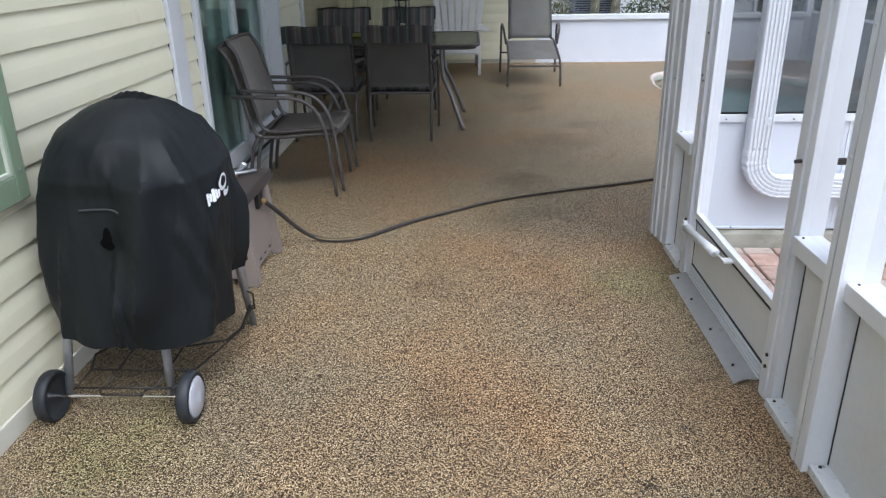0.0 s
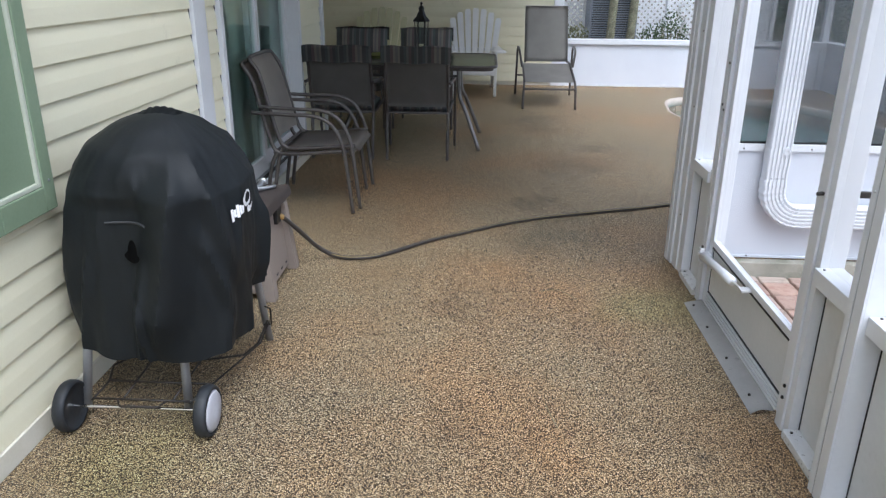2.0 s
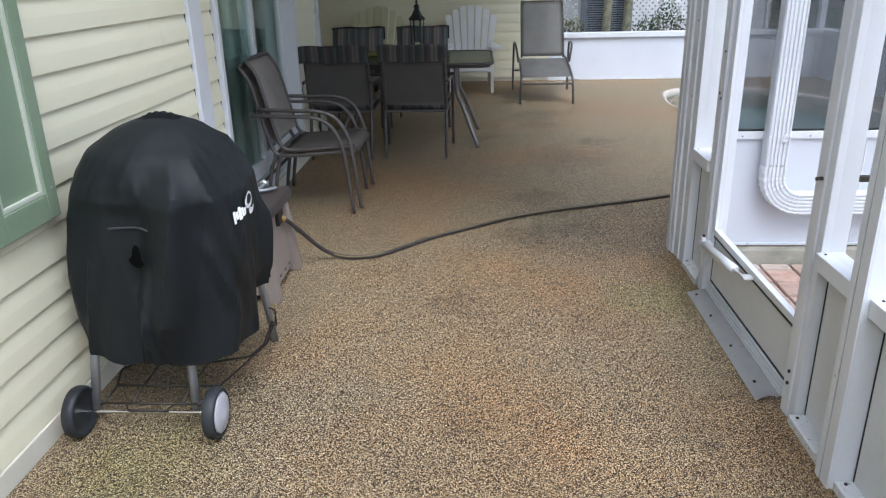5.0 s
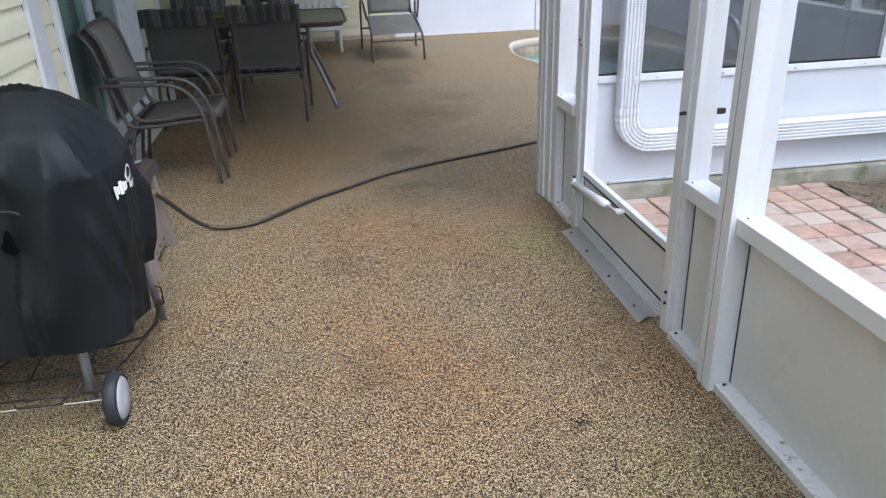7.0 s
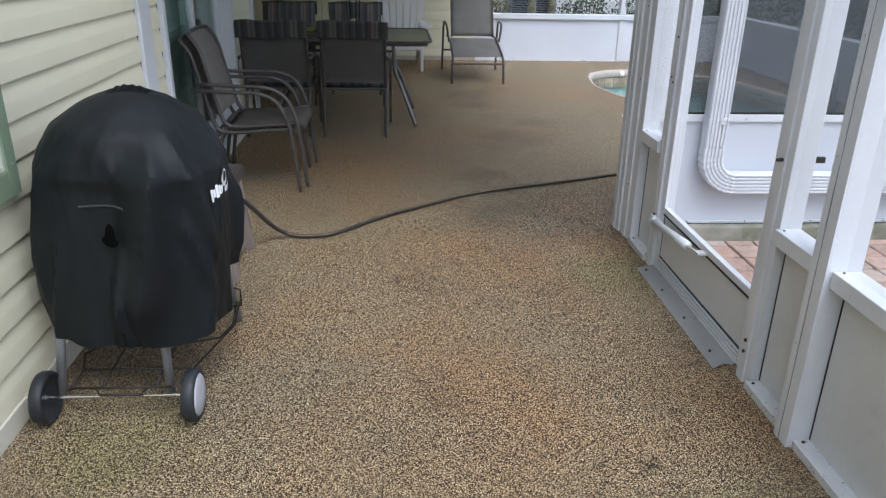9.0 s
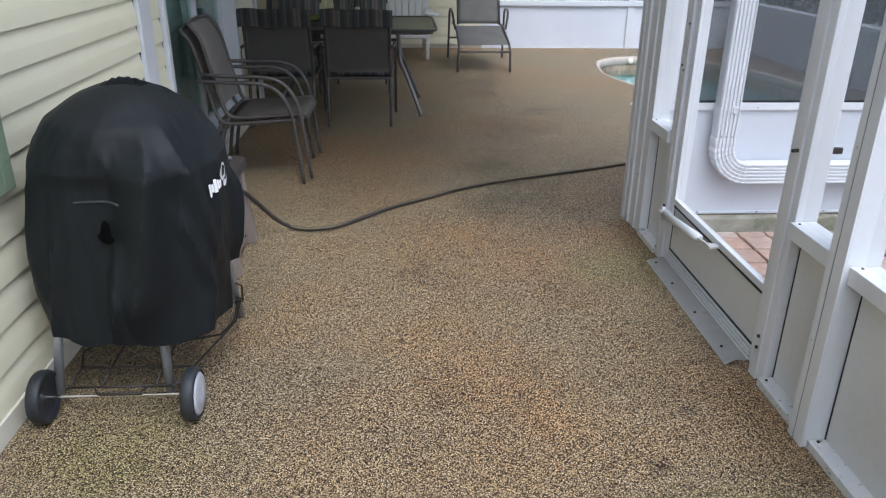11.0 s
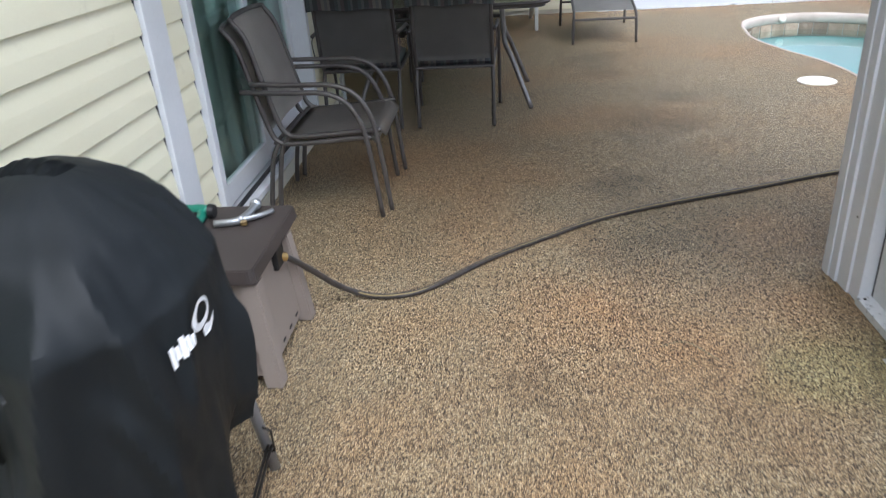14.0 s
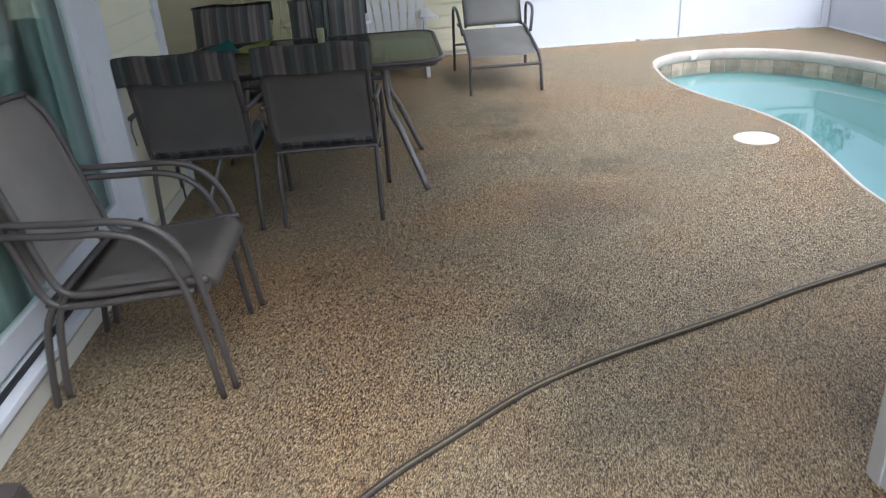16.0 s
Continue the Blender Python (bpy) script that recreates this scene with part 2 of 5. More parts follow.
M_STUCCO = plain("white_stucco", (0.62, 0.64, 0.685), (0.71, 0.73, 0.77), 0.85, scale=1.5, fine=160, bump=0.35, stain=((0.50, 0.50, 0.50), 1.6, 0.62, 0.85))
M_CONCRETE = plain("mossy_concrete", (0.20, 0.19, 0.15), (0.36, 0.34, 0.28), 0.9, scale=7, fine=120, bump=0.5, stain=((0.10, 0.12, 0.05), 4.0, 0.5, 0.65))
M_FOUND = plain("painted_foundation", (0.58, 0.55, 0.44), (0.68, 0.65, 0.55), 0.8, scale=4, fine=120, bump=0.3)
M_SHUTTER = plain("sage_green_paint", (0.20, 0.27, 0.17), (0.25, 0.32, 0.21), 0.5, scale=3, fine=90, bump=0.05)
M_BEAD = plain("pale_green_bead", (0.50, 0.53, 0.42), (0.58, 0.60, 0.50), 0.5, bump=0.03)
M_FRAME = plain("bronze_tube", (0.072, 0.063, 0.058), (0.104, 0.093, 0.085), 0.4, 0.25, scale=10, fine=200, bump=0.05)
# paler copy of the bronze tube: the legs' sky reflection is in the colour
M_TABLELEG = plain("sky_lit_bronze_tube", (0.16, 0.15, 0.145), (0.23, 0.215, 0.205), 0.3, 0.5, scale=10, fine=200, bump=0.03)
M_SLING = plain("taupe_sling", (0.36, 0.33, 0.29), (0.44, 0.405, 0.36), 0.85, scale=5, fine=420, bump=0.4)
M_DARKSLING = plain("charcoal_sling", (0.175, 0.165, 0.150), (0.22, 0.207, 0.189), 0.85, scale=5, fine=420, bump=0.4)
M_GREYSLING = plain("grey_lounger_sling", (0.29, 0.28, 0.255), (0.35, 0.338, 0.31), 0.85, scale=5, fine=420, bump=0.4)
M_STRIPE = stripe_material()
M_COVER = plain("black_vinyl_cover", (0.0052, 0.0068, 0.0080), (0.0105, 0.013, 0.0145), 0.60, scale=3, fine=160, bump=0.25, spec=0.28, stain=((0.03, 0.032, 0.034), 6.0, 0.64, 0.9))
# seam grey: the light along its top edge is put into the colour
M_SEAM = plain("edge_lit_seam", (0.020, 0.022, 0.024), (0.035, 0.037, 0.039), 0.7, bump=0.1)
# black that paints the shade inside the cover's vent
M_VOID = plain("painted_hole_black", (0.002, 0.002, 0.002), (0.004, 0.004, 0.004), 0.95, bump=0, spec=0.05)
M_LOGO = plain("white_print", (0.74, 0.74, 0.74), (0.82, 0.82, 0.82), 0.6, bump=0)
M_STEEL = plain("grey_leg_enamel", (0.30, 0.31, 0.33), (0.38, 0.39, 0.41), 0.35, 0.5, bump=0.03)
M_RUBBER = plain("black_tyre", (0.012, 0.014, 0.017), (0.024, 0.027, 0.031), 0.55, bump=0.1)
M_HUB = plain("grey_hub_plastic", (0.36, 0.36, 0.39), (0.44, 0.44, 0.47), 0.4, bump=0.03)
M_WIRE = plain("dark_wire", (0.02, 0.018, 0.016), (0.05, 0.04, 0.033), 0.5, 0.4, bump=0.1)
M_CHROME = plain("chrome", (0.60, 0.60, 0.60), (0.72, 0.72, 0.72), 0.18, 1.0, bump=0.02)
M_ZINC = plain("dull_zinc", (0.30, 0.31, 0.32), (0.42, 0.43, 0.44), 0.38, 0.8, bump=0.05)
M_LID = plain("brown_resin", (0.036, 0.028, 0.025), (0.052, 0.041, 0.037), 0.5, scale=4, fine=160, bump=0.12)
M_BIN = plain("taupe_resin", (0.225, 0.185, 0.16), (0.27, 0.225, 0.195), 0.55, scale=4, fine=160, bump=0.1)
M_GREEN = plain("green_plastic", (0.010, 0.13, 0.085), (0.016, 0.17, 0.11), 0.4, bump=0.03)
M_HOSE = plain("olive_hose", (0.030, 0.026, 0.025), (0.060, 0.051, 0.046), 0.38, scale=25, fine=200, bump=0.1)
M_BRASS = plain("brass_fitting", (0.42, 0.28, 0.10), (0.52, 0.36, 0.15), 0.3, 0.9, bump=0.03)
M_ALU = plain("mill_aluminium", (0.50, 0.497, 0.485), (0.60, 0.596, 0.585), 0.5, 0.1, scale=12, fine=150, bump=0.15, stain=((0.30, 0.30, 0.29), 12, 0.58, 0.75))
M_SCREW = plain("dark_screw", (0.03, 0.028, 0.026), (0.08, 0.07, 0.06), 0.5, 0.6, bump=0.05)
M_COPING = plain("coping_stone", (0.44, 0.365, 0.30), (0.58, 0.50, 0.43), 0.8, scale=5, fine=180, bump=0.4)
M_TILE = plain("waterline_tile", (0.28, 0.21, 0.15), (0.44, 0.34, 0.25), 0.25, scale=12, fine=90, bump=0.05, piece=0.35)
M_GROUT = plain("pool_grout", (0.40, 0.37, 0.32), (0.48, 0.45, 0.40), 0.85, bump=0.1)
M_POOL = plain("pool_plaster", (0.32, 0.50, 0.475), (0.39, 0.57, 0.545), 0.8, scale=2, fine=60, bump=0.1)
M_WATER = water_material()
M_PAVER = plain("clay_paver", (0.32, 0.18, 0.135), (0.49, 0.345, 0.275), 0.85, scale=22, fine=160, bump=0.8, piece=0.16, other=(0.46, 0.38, 0.32), stain=((0.20, 0.17, 0.13), 9.0, 0.53, 0.72))
M_SOIL = plain("sandy_soil", (0.085, 0.060, 0.040), (0.17, 0.128, 0.09), 0.95, scale=9, fine=120, bump=0.9)
M_GROUND = plain("lawn_soil", (0.095, 0.090, 0.055), (0.19, 0.165, 0.11), 0.95, scale=3, fine=90, bump=0.9)
M_LITTER = plain("dry_litter", (0.16, 0.125, 0.085), (0.30, 0.25, 0.18), 0.9, scale=30, bump=0)
M_GRASS = plain("grass_blade", (0.055, 0.10, 0.025), (0.11, 0.16, 0.05), 0.8, scale=8, bump=0)
M_LEAF = plain("shrub_leaf", (0.040, 0.075, 0.022), (0.085, 0.125, 0.045), 0.6, scale=9, bump=0)
M_DRYLEAF = plain("yellowish_leaf", (0.12, 0.13, 0.05), (0.19, 0.18, 0.08), 0.7, scale=9, bump=0)
M_BARK = plain("palm_bark", (0.13, 0.125, 0.075), (0.27, 0.26, 0.17), 0.95, scale=14, fine=120, bump=0.6)
M_AC = plain("grey_louvre", (0.15, 0.17, 0.20), (0.20, 0.22, 0.25), 0.5, 0.2, bump=0.05)
M_LATTICE = plain("white_lattice", (0.70, 0.71, 0.72), (0.80, 0.81, 0.82), 0.6, bump=0.03)
M_ADIR = plain("white_resin", (0.72, 0.72, 0.70), (0.80, 0.80, 0.78), 0.45, bump=0.05)
M_CREAM = plain("cream_resin", (0.52, 0.50, 0.30), (0.60, 0.58, 0.38), 0.5, bump=0.05)
M_IRON = plain("black_lantern_metal", (0.012, 0.012, 0.012), (0.03, 0.03, 0.03), 0.45, 0.5, bump=0.05)
M_CEIL = plain("white_ceiling", (0.78, 0.78, 0.77), (0.84, 0.84, 0.83), 0.6, scale=1, fine=30, bump=0.03)
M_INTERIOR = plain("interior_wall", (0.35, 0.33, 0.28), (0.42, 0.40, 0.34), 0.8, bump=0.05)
M_BLIND = plain("pale_green_blind", (0.70, 0.79, 0.74), (0.78, 0.85, 0.81), 0.7, scale=2, bump=0.05, piece=0.03)
M_TEAL = plain("teal_paper", (0.02, 0.16, 0.17), (0.04, 0.24, 0.24), 0.6, bump=0)
M_LIME = plain("lime_paper", (0.30, 0.33, 0.05), (0.42, 0.44, 0.12), 0.6, bump=0)
M_LIDWHITE = plain("skimmer_white", (0.76, 0.72, 0.60), (0.83, 0.79, 0.68), 0.5, bump=0.05)
M_MESH = sheer("insect_mesh", (0.10, 0.11, 0.12), 0.50)
M_MESHCLEAR = sheer("clean_insect_mesh", (0.12, 0.12, 0.12), 0.05)
M_GLASS = pane_glass("green_glass", (0.86, 0.945, 0.915), 0.65, 0.04, 0.05)
M_TOPGLASS = pane_glass("table_glass", (0.50, 0.58, 0.46), 0.75, 0.18)
M_CLEAR = pane_glass("lantern_glass", (0.92, 0.94, 0.93), 0.4)


# ---- building helpers ----
def part(name, bm, material, parent=None, label="", smooth=False):
    me = bpy.data.meshes.new(name)
    bm.to_mesh(me)
    bm.free()
    me.materials.append(material)
    if smooth:
        for f in me.polygons:
            f.use_smooth = True
    ob = new(name, me)
    if parent is not None:
        ob.parent = parent
    if label:
        ob["label"] = label
    return ob


def shared(name, me, m, parent):
    """One more piece on a mesh that exists."""
    ob = new(name, me)
    ob.parent = parent
    ob.matrix_basis = m
    return ob


def empty(name, x=0, y=0, z=0, rz=0):
    ob = new(name)
    ob.empty_display_size = 0.1
    ob.matrix_basis = pose(x, y, z, 0, 0, rz)
    return ob


def box(bm, x0, x1, y0, y1, z0, z1, bevel=0.0):
    vs = [bm.verts.new((x, y, z)) for x in (x0, x1) for y in (y0, y1) for z in (z0, z1)]
    fs = [bm.faces.new([vs[i] for i in q]) for q in ((0, 1, 3, 2), (4, 6, 7, 5), (0, 4, 5, 1), (2, 3, 7, 6), (0, 2, 6, 4), (1, 5, 7, 3))]
    if bevel:
        es = {e for f in fs for e in f.edges}
        bmesh.ops.bevel(bm, geom=list(es), offset=bevel, segments=2, affect="EDGES", profile=0.6)
    return bm


def boxed(x0, x1, y0, y1, z0, z1, bevel=0.003):
    return box(bmesh.new(), x0, x1, y0, y1, z0, z1, bevel)


def glide(points, steps=6):
    """A smooth line through the points (Catmull-Rom)."""
    ps = [Vector(p) for p in points]
    ps = [2 * ps[0] - ps[1]] + ps + [2 * ps[-1] - ps[-2]]
    out = []
    for i in range(1, len(ps) - 2):
        a, b, c, d = ps[i - 1:i + 3]
        for k in range(steps):
            t = k / steps
            out.append(0.5 * ((2 * b) + (c - a) * t + (2 * a - 5 * b + 4 * c - d) * t * t + (3 * b - a - 3 * c + d) * t ** 3))
    return out + [ps[-2]]


def tube(bm, points, r, segs=8, steps=6, flat=1.0):
    """A round tube along a smooth line; r a number or a list along it."""
    line = glide(points, steps) if steps > 1 else [Vector(p) for p in points]
    up, rings = None, []
    for i, p in enumerate(line):
        d = (line[min(i + 1, len(line) - 1)] - line[max(i - 1, 0)]).normalized()
        if up is None:
            up = d.orthogonal().normalized()
        up = (up - d * up.dot(d)).normalized()
        side = d.cross(up)
        rad = r if not isinstance(r, (list, tuple)) else r[min(int(i / max(steps, 1)), len(r) - 1)]
        rings.append([bm.verts.new(p + (up * math.cos(a) + side * math.sin(a) * flat) * rad) for a in [2 * math.pi * k / segs for k in range(segs)]])
    for a, b in zip(rings, rings[1:]):
        for k in range(segs):
            bm.faces.new((a[k], a[(k + 1) % segs], b[(k + 1) % segs], b[k]))
    bm.faces.new(rings[0][::-1])
    bm.faces.new(rings[-1])
    return bm


def tubed(points, r, segs=8, steps=6, flat=1.0):
    return tube(bmesh.new(), points, r, segs, steps, flat)


def lathe(bm, profile, segs=24, axis="z", centre=(0, 0, 0), sx=1.0, sy=1.0):
    """Turn (radius, height) pairs round an axis."""
    rings = []
    for r, h in profile:
        ring = []
        for k in range(segs):
            a = 2 * math.pi * k / segs
            u, v = r * math.cos(a) * sx, r * math.sin(a) * sy
            q = {"z": (u, v, h), "x": (h, u, v), "y": (u, h, v)}[axis]
            ring.append(bm.verts.new(Vector(q) + Vector(centre)))
        rings.append(ring)
    for a, b in zip(rings, rings[1:]):
        for k in range(segs):
            bm.faces.new((a[k], a[(k + 1) % segs], b[(k + 1) % segs], b[k]))
    bm.faces.new(rings[0][::-1])
    bm.faces.new(rings[-1])
    bmesh.ops.recalc_face_normals(bm, faces=bm.faces)
    return bm


def sheet(bm, fn, nu, nv, thick=0.0):
    """A grid of fn(u, v), u and v from 0 to 1, with a thickness."""
    g = [[bm.verts.new(fn(i / nu, j / nv)) for j in range(nv + 1)] for i in range(nu + 1)]
    fs = [bm.faces.new((g[i][j], g[i + 1][j], g[i + 1][j + 1], g[i][j + 1])) for i in range(nu) for j in range(nv)]
    if thick:
        bmesh.ops.solidify(bm, geom=fs, thickness=thick)
    bmesh.ops.recalc_face_normals(bm, faces=bm.faces)
    return bm


def prism(bm, outline, z0, z1):
    """An upright block over an outline."""
    lo, hi = [bm.verts.new((x, y, z0)) for x, y in outline], [bm.verts.new((x, y, z1)) for x, y in outline]
    n = len(outline)
    for k in range(n):
        bm.faces.new((lo[k], lo[(k + 1) % n], hi[(k + 1) % n], hi[k]))
    bm.faces.new(lo[::-1])
    bm.faces.new(hi)
    bmesh.ops.recalc_face_normals(bm, faces=bm.faces)
    return bm


def holed(bm, outer, inner, z, depth=0.0):
    """A level sheet with a hole, and skirts that go down by depth at the rim."""
    es = []
    for loop in (outer, inner):
        vs = [bm.verts.new((x, y, z)) for x, y in loop]
        es += [bm.edges.new((vs[k], vs[(k + 1) % len(vs)])) for k in range(len(vs))]
    bmesh.ops.triangle_fill(bm, use_beauty=True, edges=es, normal=(0, 0, 1))
    if depth:
        rim = [e for e in bm.edges if len(e.link_faces) == 1]
        got = bmesh.ops.extrude_edge_only(bm, edges=rim)
        for v in got["geom"]:
            if isinstance(v, bmesh.types.BMVert):
                v.co.z -= depth
    bmesh.ops.recalc_face_normals(bm, faces=bm.faces)
    return bm


# ---- ground, deck, pool ----
WALL_X, SCREEN_X, SOUTH_Y, BACK_Y, EAST_X = -1.28, 1.20, 3.97, 10.52, 4.75
POOL = [(p.x, p.y) for p in glide([(2.38, 9.15, 0), (2.31, 8.55, 0), (2.40, 8.0, 0), (2.55, 7.5, 0), (2.60, 7.0, 0), (2.50, 6.4, 0), (2.40, 5.9, 0),
                                   (2.40, 5.4, 0), (2.60, 4.95, 0), (3.05, 4.72, 0), (3.6, 4.75, 0), (4.05, 5.1, 0), (4.28, 5.8, 0), (4.32, 6.9, 0), (4.28, 8.0, 0),
                                   (4.14, 8.8, 0), (3.80, 9.40, 0), (3.30, 9.72, 0), (2.80, 9.70, 0), (2.50, 9.46, 0), (2.38, 9.15, 0)], 5)][:-1]
PC = (sum(p[0] for p in POOL) / len(POOL), sum(p[1] for p in POOL) / len(POOL))


def offset(outline, d):
    """The outline moved outwards by d (inwards if negative)."""
    out, n = [], len(outline)
    for k in range(n):
        (ax, ay), (bx, by) = outline[k - 1], outline[(k + 1) % n]
        tx, ty = bx - ax, by - ay
        ln = math.hypot(tx, ty)
        nx, ny = ty / ln, -tx / ln
        out.append((outline[k][0] + nx * d, outline[k][1] + ny * d))
    return out


if offset(POOL, 0.1)[0][0] > POOL[0][0]:
    POOL = POOL[::-1]
RIM = offset(POOL, 0.025)
DECK = [(-1.34, -2.6), (1.30, -2.6), (1.30, 3.95), (4.84, 3.95), (4.84, 10.62), (-3.0, 10.62), (-3.0, 6.84), (-1.34, 6.84)]
deck = part("floor", holed(bmesh.new(), DECK, RIM, 0.0, 0.11), M_DECK)
tagged(deck, "tan pebble-epoxy pool deck with rusty and grey patches", "floor", kind="structure")

ground = part("ground", holed(bmesh.new(), [(-400, -400), (400, -400), (400, 400), (-400, 400)],
                              [(-3.0, -2.55), (1.27, -2.55), (1.27, 3.99), (4.80, 3.99), (4.80, 10.58), (-3.0, 10.58)], -0.10), M_GROUND)
tagged(ground, "flat yard of thin grass and sandy soil", "ground", kind="structure")

kerb = empty("kerb")
tagged(kerb, "mossy concrete footing under the screen walls", "kerb", kind="structure")
part("kerb_stone", boxed(1.26, 4.90, 3.88, 3.946, -0.14, -0.006, 0.006), M_CONCRETE, kerb)
part("kerb_stone", boxed(1.304, 1.36, -2.6, 3.876, -0.14, -0.006, 0.006), M_CONCRETE, kerb)

# pool: coping ring, waterline tiles, basin, water
pool = empty("swimming_pool", PC[0], PC[1], 0)
tagged(pool, "kidney-shaped swimming pool with tan coping and turquoise water", "pool")


def ring_loft(loops, closed=True):
    bm = bmesh.new()
    rows = [[bm.verts.new(p) for p in lp] for lp in loops]
    n = len(rows[0])
    for a, b in zip(rows, rows[1:]):
        for k in range(n):
            bm.faces.new((a[k], a[(k + 1) % n], b[(k + 1) % n], b[k]))
    return bm


def at_level(outline, z):
    return [(x - PC[0], y - PC[1], z) for x, y in outline]


cop = ring_loft([at_level(offset(POOL, d), z) for d, z in ((0.025, -0.03), (0.025, 0.001), (0.018, 0.005), (0.006, 0.004), (-0.008, -0.006), (-0.016, -0.022), (-0.018, -0.05), (-0.010, -0.085), (0.0, -0.096), (0.02, -0.096))])
bmesh.ops.recalc_face_normals(cop, faces=cop.faces)
part("coping", cop, M_COPING, pool, "rounded tan coping", True)
bas = ring_loft([at_level(offset(POOL, d), z) for d, z in ((0.012, -0.232), (0.012, -0.30), (-0.02, -0.9), (-0.15, -1.15))])
bas.faces.new([v for v in bas.verts][-len(POOL):])
bmesh.ops.recalc_face_normals(bas, faces=bas.faces)
bmesh.ops.reverse_faces(bas, faces=bas.faces)
part("basin", bas, M_POOL, pool, "turquoise plaster basin", True)
part("tile_bed", ring_loft([at_level(offset(POOL, d), z) for d, z in ((0.006, -0.09), (0.006, -0.24))]), M_GROUT, pool)
ledge = part("step", prism(bmesh.new(), [(2.55 - PC[0], 5.35 - PC[1]), (3.0 - PC[0], 4.95 - PC[1]), (3.9 - PC[0], 5.05 - PC[1]), (4.0 - PC[0], 5.5 - PC[1]), (2.75 - PC[0], 5.9 - PC[1])], -1.14, -0.5), M_POOL, pool, "pale turquoise underwater step")
wat = bmesh.new()
wat.faces.new([wat.verts.new(p) for p in at_level(offset(POOL, 0.004), -0.168)])
bmesh.ops.recalc_face_normals(wat, faces=wat.faces)
water = part("water_surface", wat, M_WATER, pool, "still clear water")
water.visible_shadow = False
tile_me = bpy.data.meshes.new("tile")
tbm = boxed(-0.069, 0.069, -0.004, 0.004, -0.062, 0.062, 0.002)
tbm.to_mesh(tile_me)
tbm.free()
tile_me.materials.append(M_TILE)
walked, due = 0.0, 0.0
for k in range(len(POOL)):
    (ax, ay), (bx, by) = POOL[k], POOL[(k + 1) % len(POOL)]
    seg = math.hypot(bx - ax, by - ay)
    while due < walked + seg:
        f = (due - walked) / seg
        ang = math.degrees(math.atan2(by - ay, bx - ax))
        shared("tile", tile_me, pose(ax + (bx - ax) * f - PC[0], ay + (by - ay) * f - PC[1], -0.160, 0, 0, ang), pool)
        due += 0.146
    walked += seg
part("return_fitting", lathe(bmesh.new(), [(0.0, -0.01), (0.035, -0.005), (0.04, 0.01), (0.03, 0.03), (0.012, 0.038), (0.0, 0.038)], 16, "y", (2.95 - PC[0], 9.69 - PC[1], -0.045)), M_LIDWHITE, pool, "white round wall fitting", True)

skim = part("skimmer_lid", lathe(bmesh.new(), [(0.0, 0.0), (0.135, 0.0), (0.135, 0.006), (0.125, 0.010), (0.12, 0.008), (0.02, 0.009), (0.0, 0.009)], 40), M_LIDWHITE, smooth=False)
skim.matrix_basis = pose(2.252, 6.85, 0.001)
tagged(skim, "round white plastic skimmer lid set in the deck", "lid")

# chrome grab rail standing beside the pool
rail = empty("pool_handrail", 2.74, 4.52, 0)
tagged(rail, "bent stainless handrail at the pool edge", "handrail")
part("rail", tubed([(0, 0, 0), (0, 0.0, 0.55), (-0.01, 0.05, 0.76), (-0.02, 0.16, 0.82), (0.03, 0.30, 0.72), (0.06, 0.42, 0.35), (0.06, 0.46, -0.30)], 0.021, 12), M_CHROME, rail, "", True)
part("escutcheon", lathe(bmesh.new(), [(0.0, 0.0), (0.05, 0.0), (0.045, 0.012), (0.025, 0.022), (0.0, 0.022)], 20), M_CHROME, rail)

# ---- paver patio outside the screen door ----
patio = empty("pavement")
tagged(patio, "square red clay pavers with sandy joints", "paving", kind="structure")
part("paver_bed", boxed(1.362, 3.02, -0.6, 3.879, -0.14, -0.110, 0.0), M_SOIL, patio)
PITCH_X, PITCH_Y = 0.1645, 0.1725
for half_y, rows_y in ((0.0825, [3.702 - PITCH_Y * k for k in range(25)]), (0.040, [3.831])):
    pav_me = bpy.data.meshes.new("paver")
    tbm = boxed(-0.0765, 0.0765, -half_y + 0.0025, half_y - 0.0025, -0.045, 0.0, 0.011)
    tbm.to_mesh(pav_me)
    tbm.free()
    pav_me.materials.append(M_PAVER)
    for y in rows_y:
        for i in range(10):
            shared("paver", pav_me, pose(1.446 + PITCH_X * i, y + random.uniform(-0.002, 0.002), -0.080 + random.uniform(-0.004, 0.003), random.uniform(-0.9, 0.9), random.uniform(-0.9, 0.9), random.uniform(-0.9, 0.9)), patio)
soil = part("soil_strip", sheet(bmesh.new(), lambda u, v: (3.03 + 1.9 * u, 3.876 - 0.42 * v - 0.10 * math.sin(9 * u), -0.085 - 0.014 * v + 0.02 * noise.noise((9 * u, 4 * v, 0))), 30, 8), M_SOIL)
tagged(soil, "bare sandy soil with leaf litter along the footing", "soil", kind="stuff")
gb = bmesh.new()
for k in range(16000):
    x, y = (random.uniform(3.02, 4.9), random.uniform(1.6, 3.80)) if k % 3 else (random.uniform(3.02, 7.5), random.uniform(0.5, 3.75))
    if noise.noise((2.6 * x, 2.6 * y, 3.0)) < random.uniform(-0.25, 0.25) or (y > 3.45 and random.random() < 0.7):
        continue
    a, h, ln = random.uniform(0, 6.28), random.uniform(0.02, 0.05), random.uniform(0.0, 0.03)
    w = 0.004
    dx, dy = math.cos(a), math.sin(a)
    gb.faces.new([gb.verts.new(q) for q in ((x - dy * w, y + dx * w, -0.1), (x + dy * w, y - dx * w, -0.1), (x + dx * ln, y + dy * ln, -0.1 + h))])
tagged(part("grass", gb, M_GRASS), "short patchy green lawn grass", "grass", kind="stuff")
